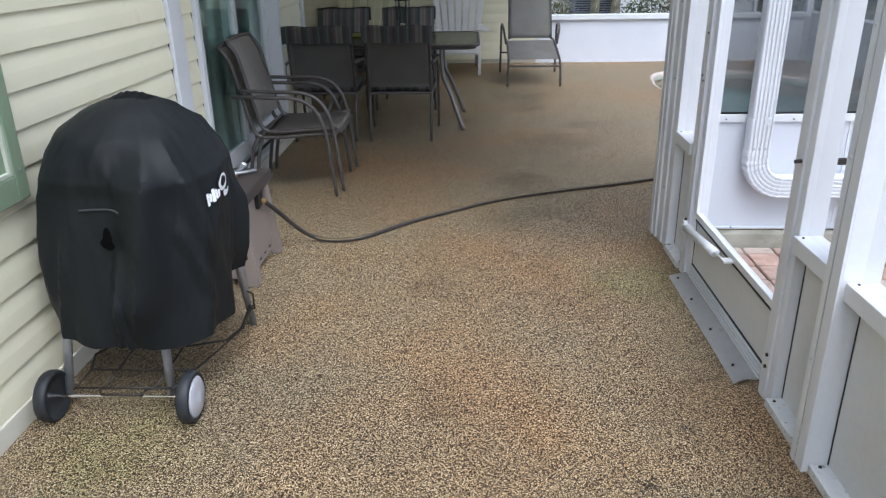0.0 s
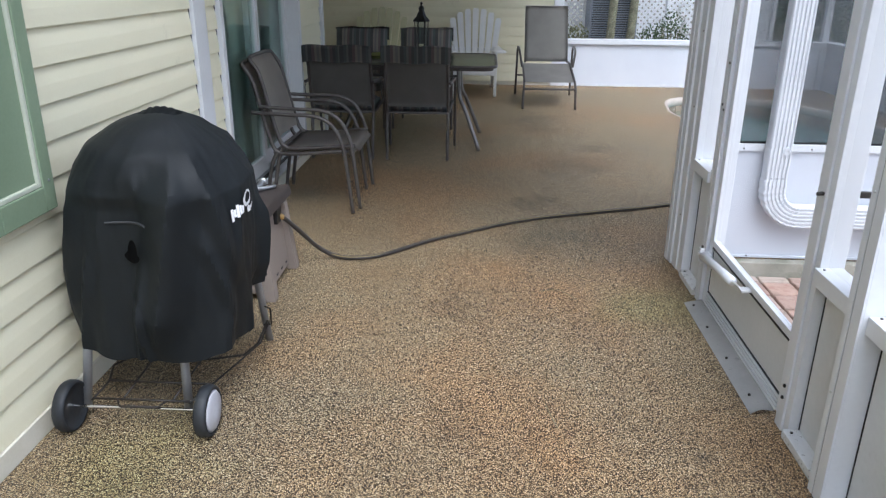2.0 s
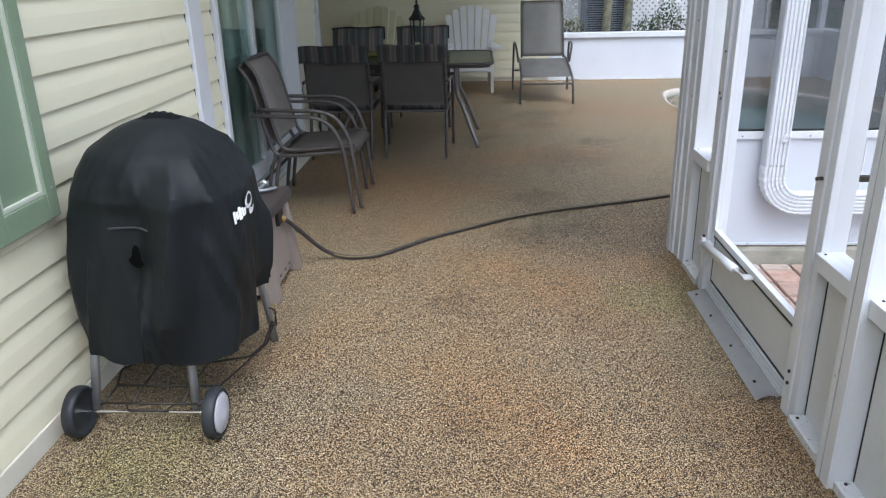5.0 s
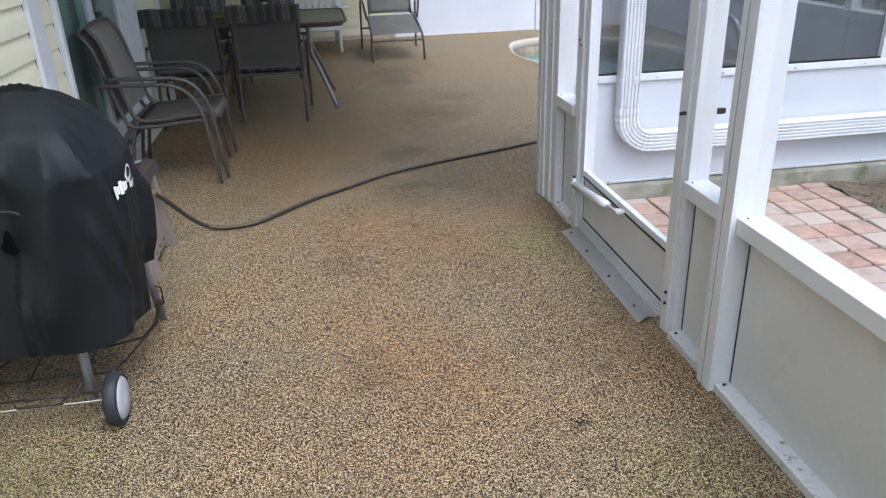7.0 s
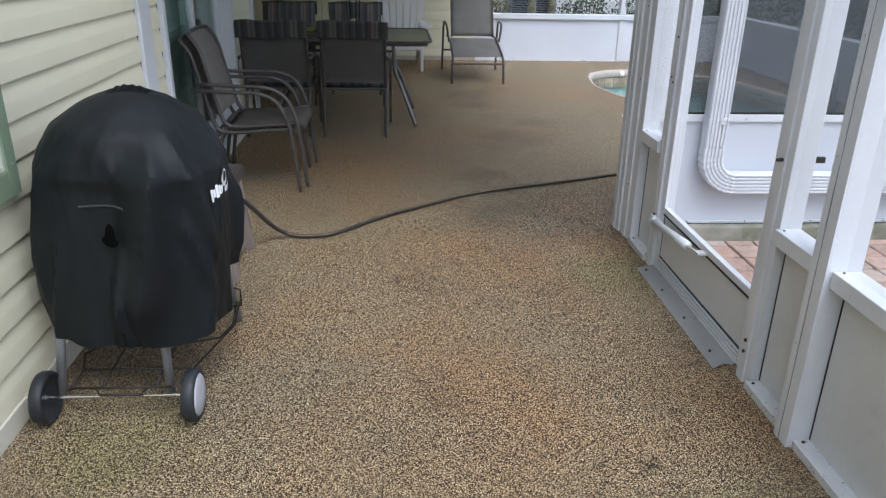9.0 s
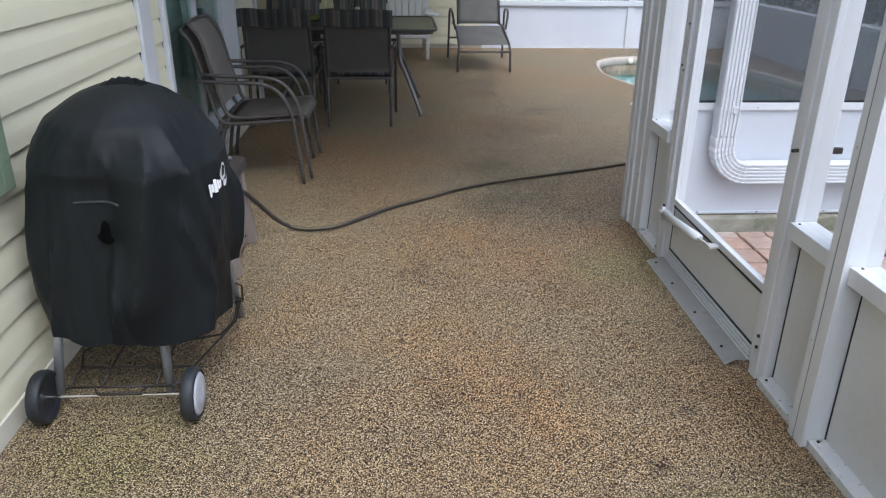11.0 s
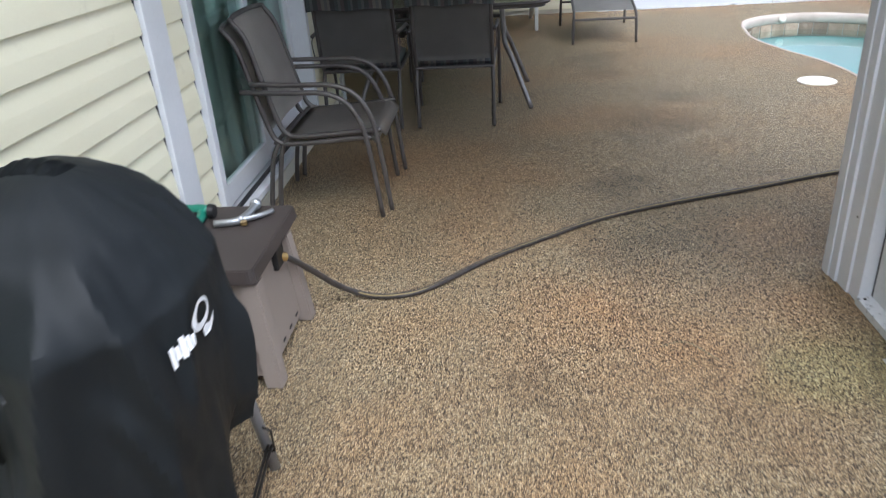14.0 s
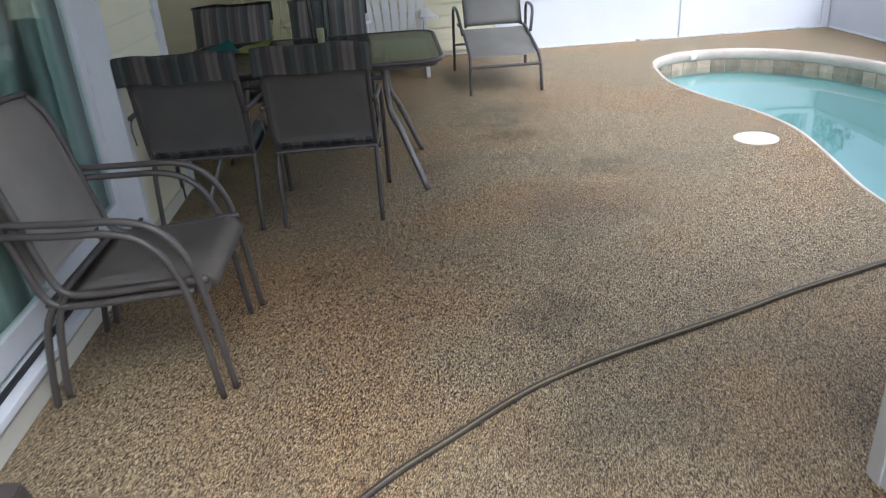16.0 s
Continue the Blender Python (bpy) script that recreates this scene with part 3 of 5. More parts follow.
lb = bmesh.new()
for k in range(1100):
    x, y, a = random.uniform(3.0, 5.0), 3.87 - abs(random.gauss(0, 0.45)), random.uniform(0, 6.28)
    w, ln, z = random.uniform(0.003, 0.007), random.uniform(0.008, 0.026), -0.080 + random.uniform(-0.014, 0.010)
    dx, dy = math.cos(a), math.sin(a)
    lb.faces.new([lb.verts.new(q) for q in ((x - dx * ln, y - dy * ln, z), (x + dy * w, y - dx * w, z + 0.006), (x + dx * ln, y + dy * ln, z + random.uniform(0, 0.012)), (x - dy * w, y + dx * w, z + 0.002))])
tagged(part("leaf_litter", lb, M_LITTER), "dry brown leaf litter scattered on the soil", "litter", kind="stuff")

# ---- house: walls, siding, sliding door ----
house = empty("wall_house")
tagged(house, "house wall of cream horizontal vinyl siding", "wall", kind="structure")
DOOR_Y0, DOOR_Y1, DOOR_Z0, DOOR_Z1 = 4.15, 5.98, 0.115, 2.14
for y0, y1, z0, z1 in ((-2.6, DOOR_Y0, 0.0, 2.55), (DOOR_Y1, 6.82, 0.0, 2.55), (DOOR_Y0, DOOR_Y1, DOOR_Z1, 2.55), (DOOR_Y0, DOOR_Y1, -0.1, DOOR_Z0 - 0.004)):
    part("sheathing", boxed(-1.44, -1.297, y0, y1, z0, z1, 0), M_FOUND, house)
part("foundation", boxed(-1.295, -1.272, -2.6, 6.82, 0.0, 0.078, 0.004), M_FOUND, house, "painted foundation strip")


def board_mesh(length):
    """One lap of siding, 121 mm to the weather: an upright lower face, then a slope back under the next."""
    bm = bmesh.new()
    prof = [(-0.002, 0.0), (0.0145, 0.0), (0.0155, 0.003), (0.0142, 0.040), (0.0128, 0.060), (0.0100, 0.080), (0.003, 0.127), (-0.002, 0.127)]
    a, b = [bm.verts.new((0, d, z)) for d, z in prof], [bm.verts.new((length, d, z)) for d, z in prof]
    n = len(prof)
    for k in range(n):
        bm.faces.new((a[k], a[(k + 1) % n], b[(k + 1) % n], b[k]))
    bm.faces.new(a[::-1])
    bm.faces.new(b)
    bmesh.ops.recalc_face_normals(bm, faces=bm.faces)
    me = bpy.data.meshes.new("siding_board")
    bm.to_mesh(me)
    bm.free()
    me.materials.append(M_SIDING)
    return me


LAP = 0.1215
for y0, y1 in ((-2.6, 3.760), (3.950, 4.128), (6.0, 6.76)):
    me = board_mesh(y1 - y0)
    for k in range(20):
        shared("siding_board", me, pose(-1.296, y1 + random.uniform(-0.004, 0.004), 0.0795 + LAP * k, 0, 0, -90), house)
part("trim_board", boxed(-1.296, -1.268, 3.772, 3.938, 0.02, 2.5, 0.004), M_WHITE, house, "white upright trim board")
part("corner_post", boxed(-1.30, -1.262, 6.765, 6.84, 0.0, 2.5, 0.005), M_WHITE, house, "white corner post")
# black strips paint the shadow in the gaps at the board ends
for y in (3.764, 3.946, 4.132):
    part("channel", boxed(-1.296, -1.290, y - 0.006, y + 0.006, 0.08, 2.5, 0), M_IRON, house, "black strip painting the shadow in the channel by the trim")

back = empty("wall_back")
tagged(back, "back wall of cream horizontal vinyl siding", "wall", kind="structure")
part("sheathing", boxed(-3.0, 1.10, 10.54, 10.70, 0.0, 2.55, 0), M_FOUND, back)
me = board_mesh(4.08)
for k in range(20):
    shared("siding_board", me, pose(1.09, 10.538, 0.05 + LAP * k, 0, 0, 180), back)
part("corner_post", boxed(1.09, 1.215, 10.50, 10.70, 0.0, 2.55, 0.005), M_WHITE, back, "white square corner post")
sock = empty("socket_box", 1.02, 10.515, 1.22)
tagged(sock, "grey weatherproof socket box on the siding", "socket")
part("case", boxed(-0.045, 0.045, -0.045, 0.012, -0.07, 0.07, 0.008), M_AC, sock)
part("cover", boxed(-0.036, 0.036, -0.056, -0.046, -0.055, 0.055, 0.004), M_ALU, sock)

for name, dims in (("wall_recess_end", (-3.0, -1.444, 6.72, 6.838, 0.0, 2.55)), ("wall_recess_side", (-3.14, -3.0, 6.72, 10.70, 0.0, 2.55))):
    tagged(part(name, boxed(*dims, 0), M_SIDING), "plain cream wall closing the recess", "wall", kind="structure")
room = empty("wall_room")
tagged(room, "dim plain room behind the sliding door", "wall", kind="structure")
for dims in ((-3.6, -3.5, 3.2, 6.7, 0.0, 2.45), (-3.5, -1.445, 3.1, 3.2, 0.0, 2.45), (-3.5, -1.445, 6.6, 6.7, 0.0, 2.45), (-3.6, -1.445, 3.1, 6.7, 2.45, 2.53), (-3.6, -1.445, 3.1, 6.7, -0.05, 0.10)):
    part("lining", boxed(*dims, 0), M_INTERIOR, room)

slider = empty("door_1", -1.30, (DOOR_Y0 + DOOR_Y1) / 2, DOOR_Z0)
tagged(slider, "closed white-framed sliding glass patio door with greenish glass", "door", kind="structure")
HW, DH = (DOOR_Y1 - DOOR_Y0) / 2, DOOR_Z1 - DOOR_Z0
for y0, y1, z0, z1 in ((-HW, -HW + 0.05, 0, DH), (HW - 0.05, HW, 0, DH), (-HW + 0.05, HW - 0.05, DH - 0.05, DH)):
    part("outer_frame", boxed(-0.125, 0.035, y0, y1, z0, z1, 0.003), M_WHITE, slider)
part("sill", boxed(-0.125, 0.055, -HW + 0.05, HW - 0.05, 0.0, 0.030, 0.004), M_WHITE, slider)
part("track", boxed(-0.005, 0.012, -HW + 0.05, HW - 0.05, 0.031, 0.046, 0.001), M_IRON, slider, "dark sill track")
for nm, d, y0, y1 in (("fixed_panel", -0.046, -HW + 0.052, -0.01), ("sliding_panel", -0.086, -0.09, HW - 0.052)):
    pan = part(nm, boxed(d - 0.018, d + 0.018, y0, y0 + 0.065, 0.047, DH - 0.055, 0.003), M_WHITE, slider)
    part("stile", boxed(d - 0.018, d + 0.018, y1 - 0.065, y1, 0.047, DH - 0.055, 0.003), M_WHITE, pan)
    part("bottom_rail", boxed(d - 0.018, d + 0.018, y0 + 0.066, y1 - 0.066, 0.047, 0.150, 0.003), M_WHITE, pan)
    part("top_rail", boxed(d - 0.018, d + 0.018, y0 + 0.066, y1 - 0.066, DH - 0.12, DH - 0.055, 0.003), M_WHITE, pan)
    pg = part("pane", boxed(d - 0.003, d + 0.003, y0 + 0.06, y1 - 0.06, 0.145, DH - 0.115, 0), M_GLASS, pan, "greenish reflective glass")
    pg.visible_shadow = False
    if nm == "sliding_panel":
        part("handle", tubed([(d + 0.02, y0 + 0.035, 0.88), (d + 0.055, y0 + 0.035, 0.90), (d + 0.06, y0 + 0.035, 1.0), (d + 0.055, y0 + 0.035, 1.10), (d + 0.02, y0 + 0.035, 1.12)], 0.009), M_ALU, pan, "grey pull handle", True)
blinds = empty("vertical_blinds", -1.430, 5.06, 0.12)
tagged(blinds, "pale green vertical blinds behind the glass", "blinds")
sl_me = bpy.data.meshes.new("slat")
tbm = sheet(bmesh.new(), lambda u, v: (0.003 * math.sin(math.pi * u), (u - 0.5) * 0.094, 1.95 * v), 4, 1, 0.001)
tbm.to_mesh(sl_me)
tbm.free()
sl_me.materials.append(M_BLIND)
for k in range(22):
    shared("slat", sl_me, pose(0.004 * (k % 2), -0.83 + 0.079 * k, 0.03, 0, 0, random.uniform(-1.5, 1.5)), blinds)
part("head_rail", boxed(-0.016, 0.016, -0.86, 0.86, 1.985, 2.01, 0.003), M_WHITE, blinds)

# sage shutter on the siding
shut = empty("window_shutter", WALL_X, 2.145, 0.725)
tagged(shut, "sage green panelled shutter fixed on the siding", "shutter")
SW, SH = 0.178, 1.30
for y0, y1, z0, z1 in ((-SW, -SW + 0.062, 0, SH), (SW - 0.062, SW, 0, SH)):
    part("stile", boxed(0.002, 0.030, y0, y1, z0, z1, 0.004), M_SHUTTER, shut)
for z0, z1 in ((0, 0.085), (SH - 0.085, SH)):
    part("cross_rail", boxed(0.002, 0.030, -SW + 0.062, SW - 0.062, z0, z1, 0.004), M_SHUTTER, shut)
part("panel", boxed(0.002, 0.014, -SW + 0.06, SW - 0.06, 0.08, SH - 0.08, 0), M_SHUTTER, shut)
for y0, y1, z0, z1 in ((-SW + 0.062, -SW + 0.078, 0.086, SH - 0.086), (SW - 0.078, SW - 0.062, 0.086, SH - 0.086), (-SW + 0.078, SW - 0.078, 0.086, 0.102), (-SW + 0.078, SW - 0.078, SH - 0.102, SH - 0.086)):
    part("bead", boxed(0.010, 0.025, y0, y1, z0, z1, 0.004), M_BEAD, shut, "pale worn bead moulding")
part("screw", lathe(bmesh.new(), [(0, 0.029), (0.005, 0.029), (0.004, 0.033), (0, 0.033)], 10, "x", (0, 0.150, 0.10)), M_STEEL, shut)

# unseen ceiling over the lanai, its edges set for the shade below
ceil = part("ceiling", prism(bmesh.new(), [(-3.1, 6.72), (-1.44, 6.72), (-1.44, 3.30), (1.28, 3.30), (1.28, 10.7), (-3.1, 10.7)], 2.50, 2.60), M_CEIL)
tagged(ceil, "white insulated patio roof, unseen and shaped for its shade", "ceiling", kind="structure")

# unseen beam, added to cut the pool-side light on the back wall
beam = part("trim_shade_beam", boxed(1.20, 1.28, 3.93, 10.48, 2.26, 2.498, 0.004), M_WHITE)
tagged(beam, "unseen white beam added under the roof edge to block light", "beam", kind="structure")
# unseen eave, added to darken the walkway floor beside the house
eave = part("ceiling_shade_eave", boxed(-1.44, -1.05, -2.6, 3.298, 2.505, 2.60, 0.004), M_CEIL)
tagged(eave, "unseen white eave soffit added to shade the walkway", "ceiling", kind="structure")

# ---- screen wall with the door ----
lan = empty("wall_screen")
tagged(lan, "white aluminium screen wall with low kick panels", "wall", kind="structure")


def post(x0, x1, y0, y1, z1=2.5, label=""):
    p = part("post", boxed(x0, x1, y0, y1, 0.0, z1, 0.003), M_WHITE, lan, label)
    return p


near = post(1.200, 1.305, 1.862, 1.940)
part("cover_strip", boxed(1.1935, 1.1995, 1.860, 1.908, 0.0, 2.5, 0.002), M_WHITE, near)
part("cover_strip", boxed(1.1935, 1.1995, 1.914, 1.942, 0.0, 2.5, 0.002), M_WHITE, near)
part("panel_seam", boxed(1.1965, 1.1998, 1.9084, 1.9136, 0.0, 2.5, 0), M_IRON, near, "dark seam between the cover strips")
for z in (0.35, 0.95, 1.28):
    part("screw", lathe(bmesh.new(), [(0, 0), (0.0045, 0), (0.004, -0.003), (0, -0.003)], 8, "x", (1.1935, 1.925, z)), M_ALU, near)
jamb = post(1.232, 1.308, 2.215, 2.290)
part("stop_strip", boxed(1.222, 1.2315, 2.248, 2.300, 0.0, 2.3, 0.002), M_WHITE, jamb)
for z in (0.12, 0.165, 0.845):
    part("screw", lathe(bmesh.new(), [(0, 0), (0.007, 0), (0.006, -0.006), (0, -0.007)], 8, "x", (1.2215, 2.270, z)), M_SCREW, jamb)
part("latch_pin", tubed([(1.222, 2.262, 0.847), (1.200, 2.258, 0.847)], 0.006, 8, 1), M_SCREW, jamb, "dark latch pin")
part("strike", boxed(1.309, 1.345, 2.222, 2.236, 0.845, 0.865, 0.003), M_SCREW, jamb, "small dark strike")
hj = post(1.230, 1.308, 3.310, 3.392)
part("stop_strip", boxed(1.221, 1.2295, 3.300, 3.335, 0.0, 2.3, 0.002), M_WHITE, hj)
part("stop_strip", boxed(1.221, 1.2295, 3.342, 3.372, 0.0, 2.3, 0.002), M_WHITE, hj)
for z in (0.92, 0.94, 1.12):
    part("screw", lathe(bmesh.new(), [(0, 0), (0.0055, 0), (0.005, -0.004), (0, -0.004)], 8, "x", (1.2210, 3.322 + 0.02 * (z == 0.94), z)), M_SCREW, hj)
far = empty("corner_post")
far.parent = lan
for x0, x1, y0, y1 in ((1.204, 1.31, 3.82, 3.925), (1.197, 1.2035, 3.868, 3.925), (1.214, 1.31, 3.735, 3.8195), (1.222, 1.31, 3.655, 3.7345)):
    part("post_profile", boxed(x0, x1, y0, y1, 0.0, 2.5, 0.003), M_WHITE, far)
for z in (0.30, 0.86, 1.22):
    part("screw", lathe(bmesh.new(), [(0, 0), (0.004, 0), (0.0035, -0.003), (0, -0.003)], 8, "x", (1.2138, 3.755, z)), M_SCREW, far)
for y0, y1 in ((-2.6, 1.860), (1.942, 2.213), (3.394, 3.653)):
    part("chair_rail", boxed(1.214, 1.302, y0, y1, 0.568, 0.622, 0.003), M_WHITE, lan)
    part("kick_panel", boxed(1.268, 1.276, y0, y1, 0.030, 0.566, 0), M_KICK, lan, "greyish beige kick panel")
    part("floor_channel", boxed(1.212, 1.300, y0, y1, 0.0, 0.030, 0.003), M_DIRTY, lan, "dirt-speckled white floor channel")
    for y in (y0 + 0.002, y1 - 0.006):
        part("panel_seam", boxed(1.2655, 1.2678, y, y + 0.004, 0.031, 0.566, 0), M_IRON, lan, "dark seam at the panel edge")
    part("panel_seam", boxed(1.2655, 1.2678, y0 + 0.007, y1 - 0.007, 0.562, 0.566, 0), M_IRON, lan, "dark seam under the rail")
    sc = part("screen", boxed(1.2560, 1.2565, y0, y1, 0.623, 2.42, 0), M_MESHCLEAR, lan, "clear insect screen")
for y, x in ((1.845, 1.24), (1.96, 1.235), (2.19, 1.235), (3.41, 1.235), (3.63, 1.235)):
    part("screw", lathe(bmesh.new(), [(0, 0.0295), (0.006, 0.0295), (0.005, 0.034), (0, 0.034)], 8, "z", (x, y, 0)), M_SCREW, lan)
    part("screw", lathe(bmesh.new(), [(0, 0.621), (0.005, 0.621), (0.004, 0.625), (0, 0.625)], 8, "z", (x, y, 0)), M_SCREW, lan)
part("head_beam", boxed(1.205, 1.305, -2.6, 3.925, 2.42, 2.498, 0.002), M_WHITE, lan)
part("post", boxed(1.202, 1.305, -2.66, -2.605, 0.0, 2.5, 0.003), M_WHITE, lan)
hook = part("hanging_hook", tubed([(1.19, 3.90, 1.205), (1.165, 3.90, 1.19), (1.14, 3.90, 1.215), (1.155, 3.90, 1.25), (1.15, 3.90, 1.275), (1.122, 3.90, 1.285), (1.118, 3.90, 1.315), (1.135, 3.90, 1.325)], 0.0042, 8), M_ALU, None, "", True)
tagged(hook, "small white S-shaped hook on the corner post", "hook")

sdoor = empty("door_2", 1.25, 2.80, 0.024)
tagged(sdoor, "closed white screen door with a beige kick panel", "door", kind="structure")
A0, A1 = -0.508, 0.498
for y0, y1 in ((A0, A0 + 0.045), (A1 - 0.045, A1)):
    part("stile", boxed(-0.014, 0.014, y0, y1, 0.0, 2.20, 0.002), M_WHITE, sdoor)
part("kick_panel", boxed(-0.006, 0.006, A0 + 0.046, A1 - 0.046, 0.066, 0.275, 0), M_KICK, sdoor, "beige kick panel")
part("lock_rail", boxed(-0.013, 0.013, A0 + 0.046, A1 - 0.046, 0.283, 0.312, 0.002), M_WHITE, sdoor)
part("gasket", boxed(-0.0145, 0.010, A0 + 0.046, A1 - 0.046, 0.275, 0.2825, 0), M_IRON, sdoor, "black gasket")
part("top_rail", boxed(-0.014, 0.014, A0 + 0.046, A1 - 0.046, 2.15, 2.20, 0.002), M_WHITE, sdoor)
for k in range(4):
    part("sweep_rib", boxed(-0.019 + 0.0015 * k, 0.012, A0 + 0.046, A1 - 0.046, 0.002 + 0.0155 * k, 0.0125 + 0.0155 * k, 0.002), M_WHITE, sdoor, "ribbed white door sweep")
    part("sweep_gap", boxed(-0.010, 0.011, A0 + 0.047, A1 - 0.047, 0.0126 + 0.0155 * k, 0.0174 + 0.0155 * k, 0), M_IRON, sdoor, "dark groove")
for y in (A0 + 0.0465, A1 - 0.0505):
    part("gasket", boxed(-0.0085, -0.0062, y, y + 0.004, 0.066, 0.275, 0), M_IRON, sdoor, "dark gasket")
part("screen", boxed(-0.0003, 0.0003, A0 + 0.045, A1 - 0.045, 0.313, 2.15, 0), M_MESHCLEAR, sdoor, "clear insect screen")
clo = part("closer", tubed([(-0.052, 0.455, 0.235), (-0.050, 0.16, 0.268), (-0.049, 0.05, 0.280)], 0.019, 14, 1), M_WHITE, sdoor, "white tubular door closer", True)
part("rod", tubed([(-0.049, 0.05, 0.280), (-0.046, -0.06, 0.290)], 0.005, 8, 1), M_ALU, clo)
part("bracket", boxed(-0.062, -0.010, 0.440, 0.512, 0.222, 0.240, 0.003), M_WHITE, clo)
part("bracket", boxed(-0.058, -0.040, 0.478, 0.506, 0.195, 0.262, 0.003), M_WHITE, clo)
part("bracket", boxed(-0.054, -0.013, -0.075, -0.035, 0.284, 0.294, 0.002), M_ALU, clo)
part("pivot_bolt", lathe(bmesh.new(), [(0, 0.244), (0.007, 0.244), (0.006, 0.254), (0, 0.254)], 8, "z", (-0.048, 0.49, 0.02)), M_SCREW, clo)

thr = empty("door_threshold", 1.18, 2.815, 0)
tagged(thr, "scuffed grey aluminium ramp threshold with screws", "threshold")
tb = bmesh.new()
sheet(tb, lambda u, v: (-0.028 + 0.082 * u, -0.475 + 0.955 * v, 0.003 + 0.020 * u ** 0.8 + 0.010 * max(0, 1 - 14 * v) ** 2 * math.sin(math.pi * min(1, 1.2 * u))), 6, 40, 0.003)
part("plate", tb, M_ALU, thr, "", True)
for y in (-0.36, -0.08, 0.20, 0.43):
    part("screw", lathe(bmesh.new(), [(0, 0.012), (0.006, 0.0125), (0.005, 0.018), (0, 0.018)], 8, "z", (0.004, y, 0)), M_SCREW, thr)

# ---- pool enclosure: south panel wall, low back and east walls ----
south = empty("wall_south")
tagged(south, "white panel wall with grey insect screens above", "wall", kind="structure")
part("panel", boxed(1.312, 4.75, 3.955, 3.985, 0.0, 0.598, 0), M_PANEL, south, "white metal panel")
part("chair_rail", boxed(1.312, 4.75, 3.940, 4.000, 0.600, 0.640, 0.003), M_WHITE, south)
part("base_flashing", boxed(1.312, 4.75, 3.944, 3.954, 0.0, 0.014, 0.002), M_PANEL, south)
for x0, x1 in ((1.405, 1.475), (3.300, 3.340), (4.68, 4.75)):
    part("post", boxed(x0, x1, 3.945, 3.995, 0.641, 2.40, 0.003), M_WHITE, south)
part("screen_bead", boxed(1.476, 4.68, 3.948, 3.953, 0.6405, 0.652, 0.001), M_IRON, south)
part("head_beam", boxed(1.312, 4.75, 3.94, 4.0, 2.41, 2.49, 0.003), M_WHITE, south)
part("screen", boxed(1.312, 4.75, 3.9745, 3.9750, 0.641, 2.41, 0), M_MESH, south, "grey insect screen")
part("panel_seam", boxed(2.20, 2.206, 3.951, 3.9545, 0.023, 0.599, 0), M_WHITE, south)
for x in (1.55, 1.9, 2.3, 2.75, 3.2, 3.6, 4.1):
    part("screw", lathe(bmesh.new(), [(0, 3.9405), (0.005, 3.9395), (0.004, 3.936), (0, 3.936)], 8, "y", (x, 0, 0.615)), M_SCREW, south)
    part("screw", lathe(bmesh.new(), [(0, 3.9440), (0.005, 3.9435), (0.004, 3.940), (0, 3.940)], 8, "y", (x + 0.1, 0, 0.012)), M_SCREW, south)

low = empty("wall_low_back")
tagged(low, "low white stucco wall with a white cap below the screens", "wall", kind="structure")
part("masonry", boxed(1.217, 4.87, 10.52, 10.64, 0.0, 0.560, 0.004), M_STUCCO, low)
part("cap", boxed(1.217, 4.90, 10.485, 10.675, 0.561, 0.625, 0.006), M_WHITE, low)
for x in (3.13, 4.70):
    part("post", boxed(x - 0.04, x + 0.04, 10.497, 10.519, 0.0, 0.56, 0.003), M_WHITE, low)
    part("post", boxed(x - 0.04, x + 0.04, 10.50, 10.60, 0.626, 2.42, 0.003), M_WHITE, low)
part("head_beam", boxed(1.217, 4.87, 10.52, 10.60, 2.421, 2.50, 0.003), M_WHITE, low)
part("screen", boxed(1.217, 4.87, 10.5595, 10.560, 0.626, 2.42, 0), M_MESHCLEAR, low, "clear insect screen")
gb = bmesh.new()
for k in range(90):
    x = 1.3 + 3.35 * k / 90 + random.uniform(-0.02, 0.02)
    box(gb, x, x + random.uniform(0.02, 0.05), 10.510, 10.5195, 0.0, random.uniform(0.008, 0.03), 0)
part("base_caulk", gb, M_LATTICE, low, "chipped white caulk at the base")

east = empty("wall_east")
tagged(east, "low white stucco wall on the far side of the pool", "wall", kind="structure")
part("masonry", boxed(EAST_X, EAST_X + 0.12, 4.0, 10.515, 0.0, 0.560, 0.004), M_STUCCO, east)
part("cap", boxed(EAST_X - 0.03, EAST_X + 0.15, 4.0, 10.48, 0.561, 0.625, 0.006), M_WHITE, east)
for y in (4.05, 6.23, 8.35):
    part("post", boxed(EAST_X - 0.012, EAST_X + 0.09, y - 0.045, y + 0.045, 0.626, 2.42, 0.003), M_WHITE, east)
    part("post", boxed(EAST_X - 0.02, EAST_X - 0.0005, y - 0.045, y + 0.045, 0.0, 0.56, 0.003), M_WHITE, east)
part("mid_rail", boxed(EAST_X + 0.02, EAST_X + 0.07, 4.0, 10.48, 1.36, 1.41, 0.002), M_WHITE, east)
part("head_beam", boxed(EAST_X, EAST_X + 0.08, 4.0, 10.48, 2.421, 2.50, 0.003), M_WHITE, east)
part("screen", boxed(EAST_X + 0.0495, EAST_X + 0.05, 4.0, 10.48, 0.626, 2.42, 0), M_MESHCLEAR, east, "clear insect screen")
part("base_caulk", boxed(EAST_X - 0.012, EAST_X - 0.0005, 4.1, 10.48, 0.0, 0.018, 0.003), M_LATTICE, east)

end = empty("wall_end")
tagged(end, "low panel wall closing the lanai behind", "wall", kind="structure")
part("panel", boxed(-1.28, 1.20, -2.66, -2.62, 0.0, 0.62, 0), M_KICK, end)
